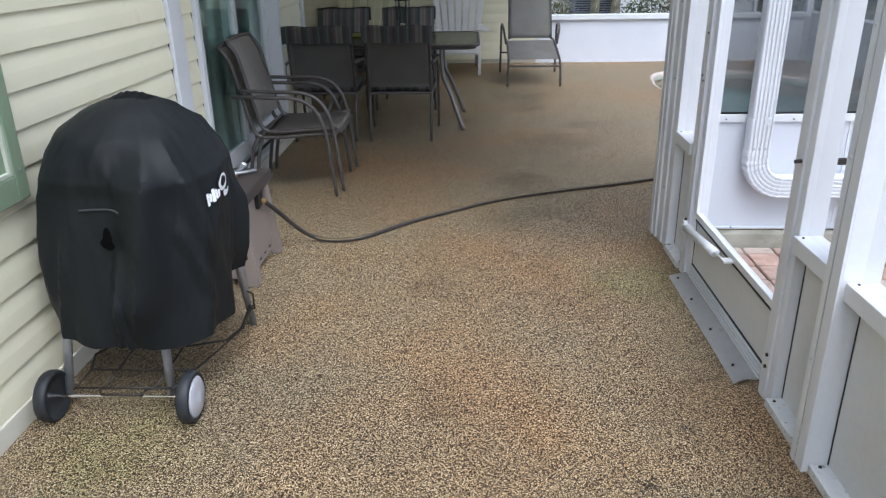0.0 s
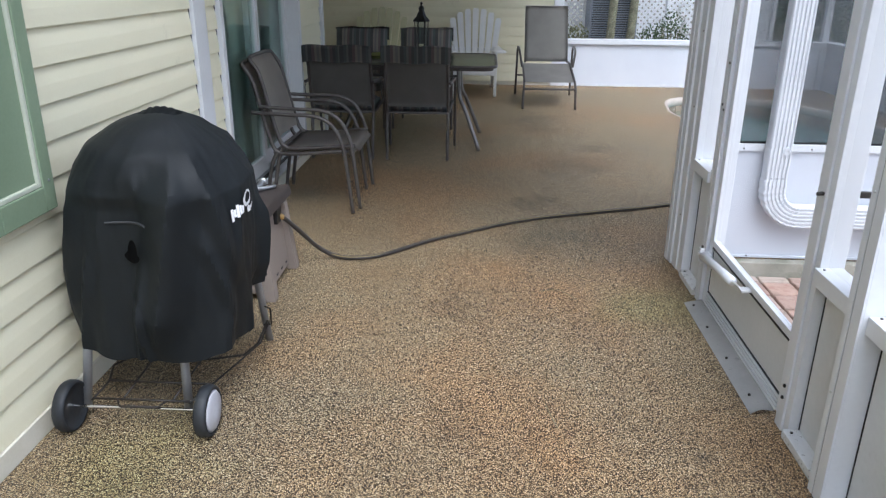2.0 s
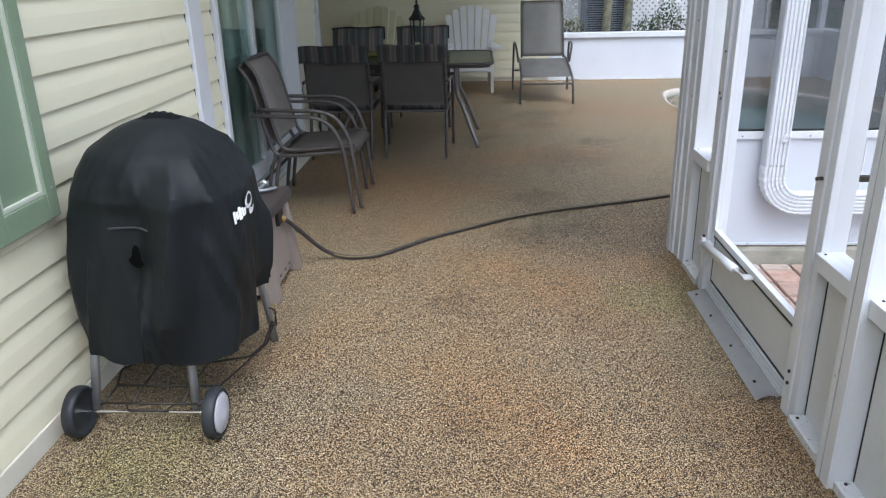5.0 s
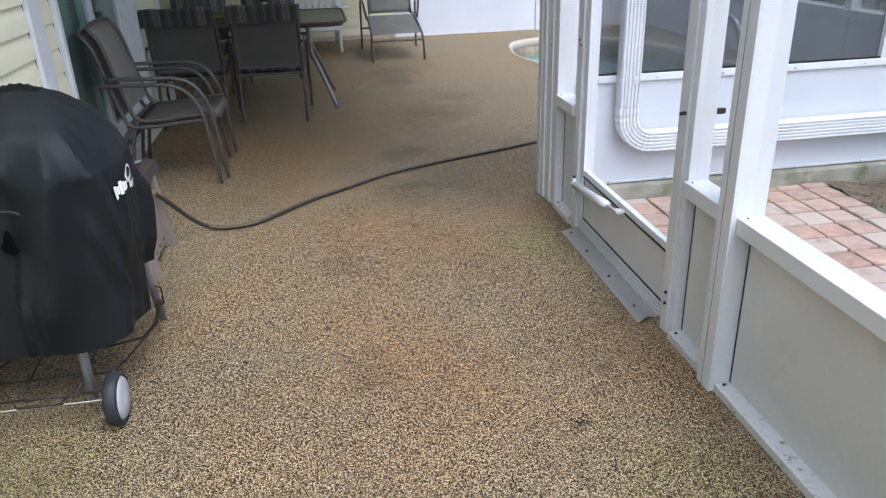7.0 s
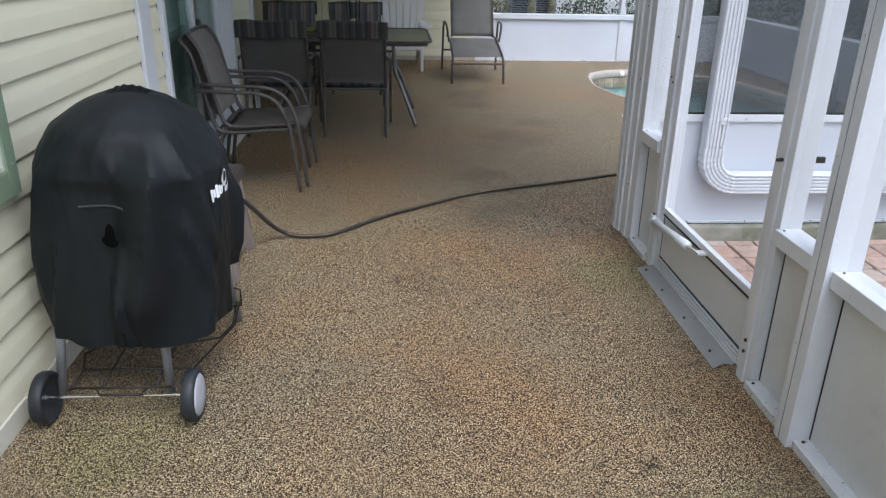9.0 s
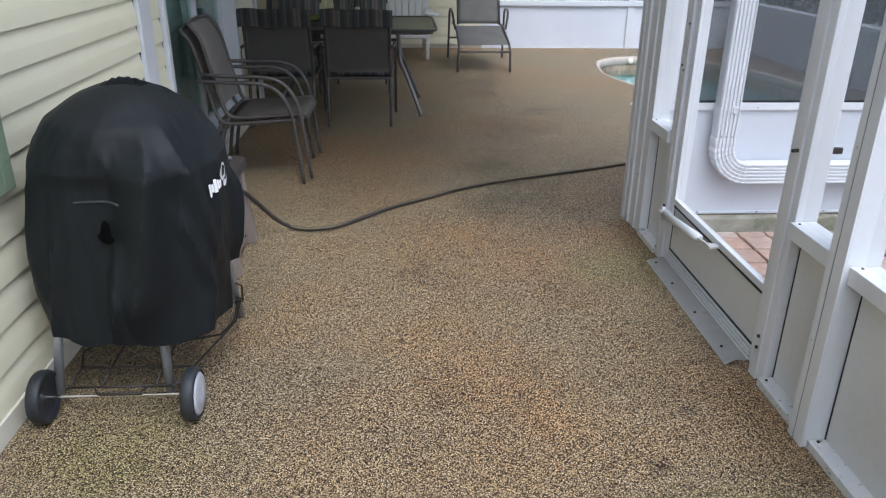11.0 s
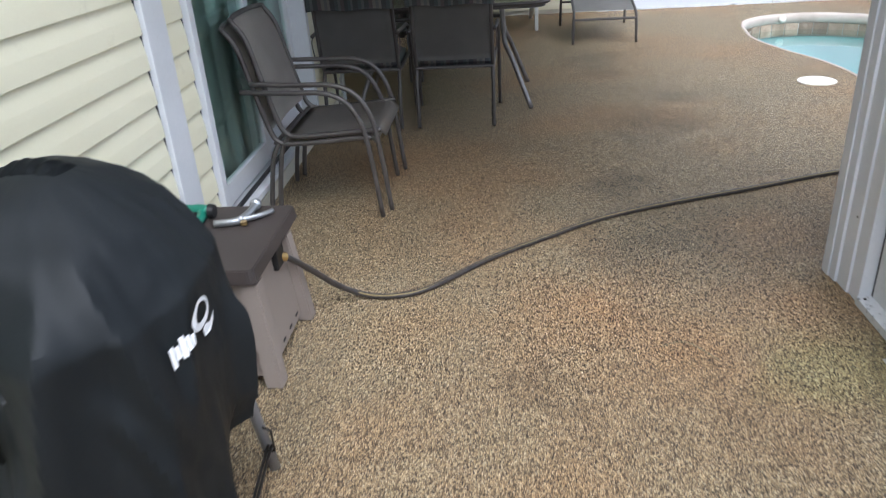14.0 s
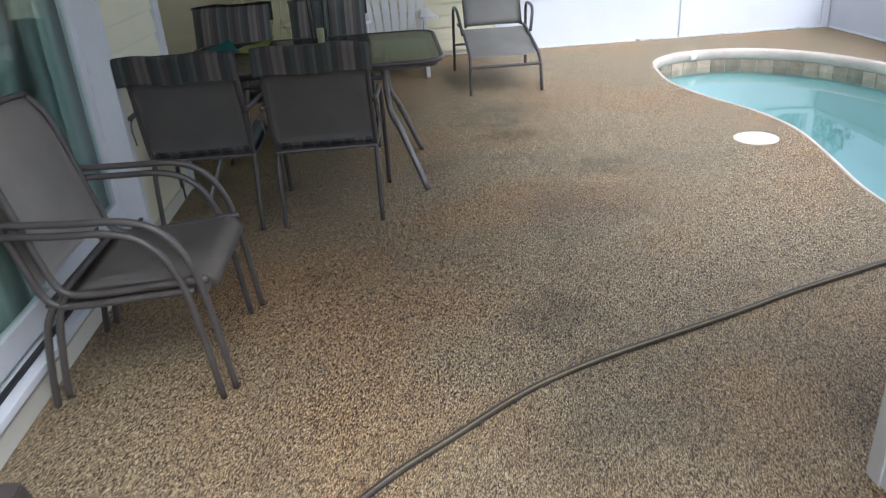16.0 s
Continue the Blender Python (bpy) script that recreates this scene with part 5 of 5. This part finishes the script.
part("seat", sheet(bmesh.new(), lambda u, v: (-0.275 + 0.55 * u, 0.06 + 0.67 * v, 0.295 + 0.135 * v ** 0.9 - 0.02 * math.sin(math.pi * u) * math.sin(math.pi * v)), 10, 12, 0.004), M_GREYSLING, lg, "grey sling seat", True)
part("backrest", sheet(bmesh.new(), lambda u, v: (-0.258 + 0.516 * u, 0.722 + 0.325 * v + 0.015 * math.sin(math.pi * u), 0.455 + 0.63 * v), 10, 12, 0.004), M_GREYSLING, lg, "grey sling back", True)

# ---- covered grill ----
GX, GY = -0.925, 2.47
grill = empty("kettle_grill", GX, GY, 0)
tagged(grill, "grill on a wheeled stand with grey legs and wire rack", "grill")
for x, y, lx, ly in ((-0.255, -0.30, -0.215, -0.20), (0.105, -0.30, 0.075, -0.20), (0.212, 0.325, 0.165, 0.25)):
    z0 = 0.055 if y < 0 else 0.0
    part("leg", tubed([(x, y, z0), (lx, ly, 0.62)], 0.0155, 12, 1), M_STEEL, grill, "grey enamelled leg", True)
for x, sgn in ((-0.240, -1), (0.162, 1)):
    tyre = part("wheel", lathe(bmesh.new(), [(0.03, -0.020), (0.072, -0.023), (0.084, -0.019), (0.088, -0.010), (0.088, 0.010), (0.084, 0.019), (0.076, 0.022), (0.073, 0.016), (0.03, 0.016)], 36, "x", (x + 0.035 * sgn, -0.365, 0.088)), M_RUBBER, grill, "black plastic wheel", True)
    part("hubcap", lathe(bmesh.new(), [(0.0, 0.029 * sgn), (0.035, 0.028 * sgn), (0.064, 0.025 * sgn), (0.0715, 0.018 * sgn), (0.0, 0.0165 * sgn)], 36, "x", (x + 0.035 * sgn, -0.365, 0.088)), M_HUB, tyre, "grey domed hubcap", True)
part("axle", tubed([(-0.29, -0.365, 0.088), (0.20, -0.365, 0.088)], 0.006, 10, 1), M_CHROME, grill, "bright steel axle")
wires = [[(-0.205, -0.35, 0.105), (-0.20, -0.24, 0.11), (-0.235, -0.13, 0.112), (-0.20, -0.065, 0.112), (-0.137, -0.058, 0.112), (0.095, -0.062, 0.112), (0.215, -0.02, 0.112), (0.24, 0.08, 0.11), (0.215, 0.30, 0.10)],
         [(0.13, -0.35, 0.105), (0.163, -0.254, 0.11), (0.206, -0.10, 0.112), (0.249, 0.083, 0.11), (0.225, 0.30, 0.10)],
         [(-0.205, -0.345, 0.108), (0.13, -0.345, 0.108)], [(-0.20, -0.238, 0.114), (0.165, -0.238, 0.114)], [(-0.097, -0.341, 0.112), (-0.107, -0.06, 0.118)], [(0.074, -0.341, 0.112), (0.074, -0.06, 0.118)],
         [(-0.12, -0.345, 0.108), (-0.10, -0.375, 0.10), (0.03, -0.375, 0.10), (0.05, -0.345, 0.108)]]
rack = part("wire_rack", tubed(wires[0], 0.0042, 6, 1), M_WIRE, grill, "rusty dark wire rack", True)
for w in wires[1:]:
    part("wire", tubed(w, 0.004, 6, 1), M_WIRE, rack, "", True)
part("clip", tubed([(0.20, 0.30, 0.17), (0.235, 0.29, 0.16), (0.235, 0.29, 0.09), (0.20, 0.30, 0.08)], 0.004, 6, 1), M_WIRE, rack)
part("bowl", lathe(bmesh.new(), [(0, 0.46), (0.12, 0.48), (0.23, 0.56), (0.27, 0.66), (0.275, 0.72), (0.265, 0.80), (0.20, 0.92), (0.08, 0.985), (0, 0.99)], 28), M_IRON, grill, "black enamelled kettle bowl", True)


def cover_at(a, z):
    """The vinyl cover's surface at an angle (radians, 0 towards +x) and a height."""
    f = float(np.interp(z, [0.20, 0.45, 0.80, 0.815, 0.93, 0.992, 1.016, 1.026], [0.300, 0.308, 0.303, 0.297, 0.236, 0.150, 0.094, 0.036]))
    turn = (a + math.pi) % (2 * math.pi) - math.pi
    down = min(1, max(0, (0.92 - z) / 0.4))

    def square(b):
        cb, sb = abs(math.cos(b)), abs(math.sin(b))
        return (cb ** 3.4 + sb ** 3.4) ** (-(0.35 + 0.55 * down) / 3.4)

    # flat facets between creases that wander with height
    edges = [e + 0.10 * math.sin(5 * z + 2.3 * e) for e in CREASES]
    edges = [edges[-1] - 2 * math.pi] + edges + [edges[0] + 2 * math.pi]
    k = max(i for i in range(len(edges) - 1) if edges[i] <= turn)
    e0, e1 = edges[k], edges[k + 1]
    r0, r1 = square(e0), square(e1)
    chord = r0 * r1 * math.sin(e1 - e0) / max(1e-6, r0 * math.sin(turn - e0) + r1 * math.sin(e1 - turn))
    flat = 0.30 + 0.45 * down
    f *= (1 - flat) * square(turn) + flat * chord * 1.035
    ca, sa = math.cos(a), math.sin(a)
    px, py, pz = f * ca, f * sa, z if z > 0.8 else 0.8 + 0.28 * (z - 0.8)
    f -= 0.85 * (0.022 * abs(noise.noise((7 * px + 3, 7 * py, 7 * pz))) + 0.009 * abs(noise.noise((16 * px, 16 * py + 7, 13 * pz))) + 0.003 * abs(noise.noise((36 * px, 36 * py, 30 * pz)))) - 0.006
    # the side sags inwards behind the front corner, the front hangs back under the shoulder
    f -= 0.040 * math.exp(-((turn - 0.05) / 0.34) ** 2) * min(1, max(0, (0.62 - z) / 0.3))
    f -= 0.024 * math.exp(-((turn - 0.45) / 0.75) ** 2)
    f -= 0.030 * math.exp(-((turn + 1.80) / 0.50) ** 4) * min(1, max(0, (0.85 - z) / 0.09)) * min(1, max(0, (z - 0.25) / 0.3))
    for a0, w, z0, z1, amt, slant in FOLDS:
        d = abs((a - a0 - slant * (z - 0.7) + math.pi) % (2 * math.pi) - math.pi)
        run = min(1, max(0, (z0 - z) / 0.10)) * min(1, max(0, (z - z1) / 0.15 + 0.3))
        f += amt * run * max(0.0, 1 - d / w) ** 1.25
    return Vector((f * ca, f * 1.03 * sa, z))


# angle, half width, top, foot, height and slant of each hanging fold
CREASES = [-2.95, -2.42, -1.95, -1.22, -0.78, -0.20, 0.55, 1.25, 1.95, 2.55]
FOLDS = [(-1.24, 0.34, 0.93, 0.30, 0.070, 0.55), (-0.74, 0.17, 0.97, 0.52, 0.032, -0.7), (-0.42, 0.13, 0.84, 0.50, 0.008, 0.8), (-0.95, 0.12, 0.72, 0.35, 0.022, -0.9),
         (-2.45, 0.22, 0.84, 0.10, 0.024, 0.2), (-2.10, 0.10, 0.66, 0.0, 0.020, 0.5), (-1.72, 0.08, 0.52, 0.0, 0.024, -0.4), (-1.48, 0.09, 0.60, 0.0, 0.020, 0.4), (-0.62, 0.12, 0.45, 0.0, 0.026, 0.3),
         (-0.28, 0.10, 0.60, 0.0, 0.012, 0.0), (0.30, 0.14, 0.75, 0.0, 0.036, 0.0), (0.8, 0.25, 0.7, 0.0, 0.03, 0.0), (1.6, 0.3, 0.7, 0.0, 0.02, 0.0), (2.4, 0.3, 0.7, 0.0, 0.02, 0.0), (-2.8, 0.14, 0.6, 0.0, 0.02, 0.3), (3.0, 0.2, 0.7, 0.0, 0.015, 0.0),
         (-1.9, 0.30, 1.0, 0.80, 0.012, 1.2), (-2.6, 0.25, 1.0, 0.80, 0.012, -1.0)]
cov = empty("grill_cover", GX, GY, 0)
tagged(cov, "black vinyl grill cover with a white printed logo", "cover")
NA, ZS = 210, [1.026, 1.022, 1.016, 1.008, 0.998, 0.984, 0.968, 0.95, 0.935, 0.92, 0.905, 0.89, 0.875, 0.86, 0.845, 0.83, 0.818, 0.810, 0.803, 0.797, 0.788, 0.775, 0.76] + [0.76 - 0.0146 * k for k in range(1, 35)]
bm, rows = bmesh.new(), []
for z in ZS:
    ring = []
    for k in range(NA):
        a = 2 * math.pi * k / NA
        p = cover_at(a, z)
        if z < 0.45:
            side = (a + math.pi) % (2 * math.pi) - math.pi
            p.z += (0.45 - z) / 0.20 * (0.105 * math.exp(-((side - 0.42) / 0.62) ** 6) + 0.010 * math.sin(7 * a) - 0.024 * math.exp(-((side + 1.5) / 0.8) ** 2))
        ring.append(bm.verts.new(p))
    rows.append(ring)
for a, b in zip(rows, rows[1:]):
    for k in range(NA):
        bm.faces.new((a[k], b[k], b[(k + 1) % NA], a[(k + 1) % NA]))
bm.faces.new(rows[0])
bmesh.ops.recalc_face_normals(bm, faces=bm.faces)
part("shell", bm, M_COVER, cov, "", True).data.set_sharp_from_angle(angle=radians(24))
part("handle_bump", sheet(bmesh.new(), lambda u, v: (-0.085 + 0.17 * u, -0.055 + 0.11 * v, 1.004 + 0.040 * math.sin(math.pi * u) ** 0.6 * math.sin(math.pi * v) ** 0.6 - 0.006 * math.sin(7 * math.pi * u) ** 2 * math.sin(math.pi * v)), 24, 12, 0.004), M_COVER, cov, "raised cloth over the lid handle", True)


def on_cover(a, z, lift=0.004):
    p = cover_at(a, z)
    n = Vector((math.cos(a), math.sin(a), 0.15)).normalized()
    return p + n * lift


part("pocket_seam", tubed([on_cover(a, 0.714 + 0.002 * i - 0.0002 * i * i, 0.002) for i, a in enumerate(np.linspace(-1.94, -1.44, 10))], 0.0045, 6), M_SEAM, cov, "folded pocket seam, greyed for the light on its edge", True)
# raised black patch: the shade inside the vent is put into its colour
bm = bmesh.new()
c0 = -1.60
ring = [on_cover(c0 + 0.10 * math.cos(t) * (1.0 if math.sin(t) < 0 else 0.6), 0.622 + (0.045 if math.sin(t) > 0 else 0.030) * math.sin(t), 0.026) for t in np.linspace(0, 2 * math.pi, 20)[:-1]]
bm.faces.new([bm.verts.new(p) for p in ring])
bmesh.ops.solidify(bm, geom=bm.faces[:], thickness=0.004)
part("vent_hole", bm, M_VOID, cov, "black patch painting the shade inside the vent")


# white print: a ring with a tail and upright bars, drawn as plain shapes
def print_on(loops, name):
    bm = bmesh.new()
    for lp in loops:
        bm.faces.new([bm.verts.new(on_cover(LA + 0.82 * u / 0.32, LZ + 0.82 * v, 0.010)) for u, v in lp])
    bmesh.ops.recalc_face_normals(bm, faces=bm.faces)
    part(name, bm, M_LOGO, cov, "white print")


LA, LZ = -0.31, 0.732
ringloops = []
for k in range(20):
    t0, t1 = 6.2832 * k / 20, 6.2832 * (k + 1) / 20
    ringloops.append([(0.024 + 0.056 * math.cos(t0), 0.022 + 0.034 * math.sin(t0)), (0.024 + 0.056 * math.cos(t1), 0.022 + 0.034 * math.sin(t1)),
                      (0.028 + 0.037 * math.cos(t1), 0.024 + 0.021 * math.sin(t1)), (0.028 + 0.037 * math.cos(t0), 0.024 + 0.021 * math.sin(t0))])
print_on(ringloops, "logo_ring")
print_on([[(0.016, -0.020), (0.034, -0.013), (0.060, -0.022), (0.098, -0.014), (0.084, -0.032), (0.052, -0.042), (0.022, -0.040)]], "logo_tail")
for k, (low, high) in enumerate(((-0.044, 0.006), (-0.030, 0.002), (-0.034, 0.018), (-0.024, 0.012), (-0.022, 0.008))):
    u0 = -0.104 + 0.0150 * k
    print_on([[(u0, low), (u0 + 0.0135, low + 0.002), (u0 + 0.0125, high + 0.002), (u0 - 0.001, high)]], "logo_bar")

# ---- hose box, hose, nozzles ----
hb = empty("hose_box", -1.03, 3.40, 0)
tagged(hb, "taupe resin hose box with a dark brown lid", "box")
bd = bmesh.new()
prism(bd, [(-0.20, -0.215), (0.205, -0.215), (0.205, 0.205), (-0.20, 0.205)], 0.03, 0.375)
for v in bd.verts:
    if v.co.z > 0.2:
        v.co.x, v.co.y = v.co.x * 0.90, v.co.y * 0.92
bmesh.ops.bevel(bd, geom=bd.edges[:], offset=0.006, segments=2, affect="EDGES")
part("body", bd, M_BIN, hb)
for sx in (-1, 1):
    for sy in (-1, 1):
        bm = bmesh.new()
        prism(bm, [(-0.03, -0.03), (0.03, -0.03), (0.03, 0.03), (-0.03, 0.03)], 0.0, 0.378)
        for v in bm.verts:
            f = 1 - v.co.z / 0.378
            v.co.x += sx * (0.178 + 0.028 * f + 0.010 * (f > 0.9))
            v.co.y += sy * (0.180 + 0.020 * f + 0.012 * (f > 0.9))
        bmesh.ops.bevel(bm, geom=bm.edges[:], offset=0.005, segments=2, affect="EDGES")
        part("corner_post", bm, M_BIN, hb)
ld = bmesh.new()
prism(ld, rounded(0.212, 0.272, 0.02, 3), 0.380, 0.428)
for v in ld.verts:
    v.co.y += 0.045
    if v.co.z > 0.4:
        v.co.x, v.co.y = v.co.x * 0.965, 0.045 + (v.co.y - 0.045) * 0.965
bmesh.ops.bevel(ld, geom=[e for e in ld.edges], offset=0.004, segments=2, affect="EDGES")
part("lid", ld, M_LID, hb, "dark brown sloped lid")
part("hose_guide", boxed(0.172, 0.206, 0.02, 0.105, 0.30, 0.378, 0.006), M_IRON, hb, "dark hose slot")
for k in range(4):
    part("slot", boxed(0.2050, 0.2075, -0.14 + 0.085 * k, -0.115 + 0.085 * k, 0.060, 0.070, 0.001), M_IRON, hb)

hose = empty("garden_hose", -0.6, 3.8, 0)
tagged(hose, "olive garden hose lying across the deck from its box", "hose")
HP = [(-0.86, 3.455, 0.345), (-0.82, 3.50, 0.315), (-0.765, 3.585, 0.22), (-0.705, 3.68, 0.105), (-0.64, 3.742, 0.032), (-0.56, 3.742, 0.013), (-0.476, 3.745, 0.013), (-0.388, 3.778, 0.013), (-0.302, 3.857, 0.013), (-0.105, 4.064, 0.013),
      (0.114, 4.236, 0.013), (0.363, 4.422, 0.013), (0.628, 4.558, 0.013), (0.902, 4.664, 0.013), (1.20, 4.777, 0.013), (1.493, 4.898, 0.013), (1.75, 4.99, 0.013), (1.98, 5.07, 0.013), (2.18, 5.10, 0.013), (2.25, 4.95, 0.013), (2.15, 4.60, 0.013), (1.85, 4.30, 0.013)]
HP = [(x + 0.6, y - 3.8, z) for x, y, z in HP]
part("tube", tubed(HP, 0.0118, 12, 8), M_HOSE, hose, "", True)
part("stripe", tubed([(x - 0.002, y - 0.008, z + 0.0075) for x, y, z in HP], 0.0032, 6, 8), plain("yellow_stripe", (0.20, 0.155, 0.060), (0.28, 0.22, 0.09), 0.5, bump=0), hose, "yellowish stripe along the hose", True)
part("coupling", tubed([HP[0], HP[1]], 0.016, 10, 1), M_BRASS, hose, "brass coupling")

tap = empty("hose_splitter", -1.005, 3.565, 0.4285)
tagged(tap, "chrome hose splitter lying on the box lid", "splitter")
part("body", tubed([(-0.055, -0.05, 0.014), (0.0, -0.045, 0.016), (0.035, -0.035, 0.018)], 0.013, 12, 4), M_ZINC, tap, "", True)
part("branch", tubed([(0.03, -0.035, 0.018), (0.05, 0.02, 0.022), (0.055, 0.08, 0.028)], 0.013, 12, 4), M_ZINC, tap, "", True)
part("branch", tubed([(0.035, -0.03, 0.018), (0.09, 0.01, 0.016), (0.125, 0.055, 0.014)], 0.010, 12, 4), M_ZINC, tap, "", True)
part("knob", lathe(bmesh.new(), [(0, -0.012), (0.019, -0.012), (0.022, 0.0), (0.019, 0.012), (0, 0.012)], 14, "y", (0.055, 0.085, 0.028)), M_ZINC, tap, "", True)
part("washer", lathe(bmesh.new(), [(0, -0.006), (0.012, -0.006), (0.012, 0.006), (0, 0.006)], 12, "z", (0.05, -0.045, 0.012)), M_BRASS, tap)

noz = empty("spray_nozzle", -1.155, 3.60, 0.4285)
tagged(noz, "green plastic pistol spray nozzle on the box lid", "nozzle")
part("barrel", tubed([(-0.07, 0.03, 0.024), (0.0, 0.015, 0.026), (0.05, 0.0, 0.026)], [0.018, 0.022, 0.025], 12, 4), M_GREEN, noz, "", True)
part("grip", tubed([(0.02, 0.005, 0.022), (0.035, -0.05, 0.02), (0.03, -0.10, 0.018)], 0.017, 10, 4), M_GREEN, noz, "", True)
part("trigger", tubed([(0.0, -0.01, 0.022), (0.005, -0.06, 0.02)], 0.007, 8, 2), M_IRON, noz)
part("tip", lathe(bmesh.new(), [(0, 0), (0.027, 0), (0.024, 0.02), (0, 0.02)], 14, "x", (0.05, 0, 0.027)), M_IRON, noz, "dark nozzle tip")

# small metal insect hanging on the siding beside the sliding door
orn = empty("wall_ornament", -1.272, 6.30, 1.33)
tagged(orn, "small dark metal insect ornament on the siding", "ornament")
part("body", tubed([(0.012, 0, 0.05), (0.014, 0.0, 0.0), (0.012, 0.0, -0.06)], [0.006, 0.012, 0.006], 8, 4), M_IRON, orn)
for s in (-1, 1):
    part("wing", sheet(bmesh.new(), lambda u, v: (0.008 + 0.02 * u, s * 0.07 * u, 0.03 + 0.03 * u - 0.05 * v * (0.3 + u)), 4, 4, 0.002), M_WIRE, orn)

# stray dry stems lying on the deck
for x, y, line in ((0.56, 3.37, [(-0.085, 0.015, 0.003), (0.0, 0.03, 0.006), (0.085, -0.075, 0.003)]), (0.437, 2.28, [(-0.012, 0.07, 0.003), (0.0, 0.0, 0.006), (0.017, -0.07, 0.003)])):
    stem = part("grass_stem", tubed(line, 0.0016, 5, 6), M_BARK, smooth=True)
    stem.matrix_basis = pose(x, y, 0.001)
    tagged(stem, "thin dry brown grass stem lying on the deck", "stem", "stray stems")
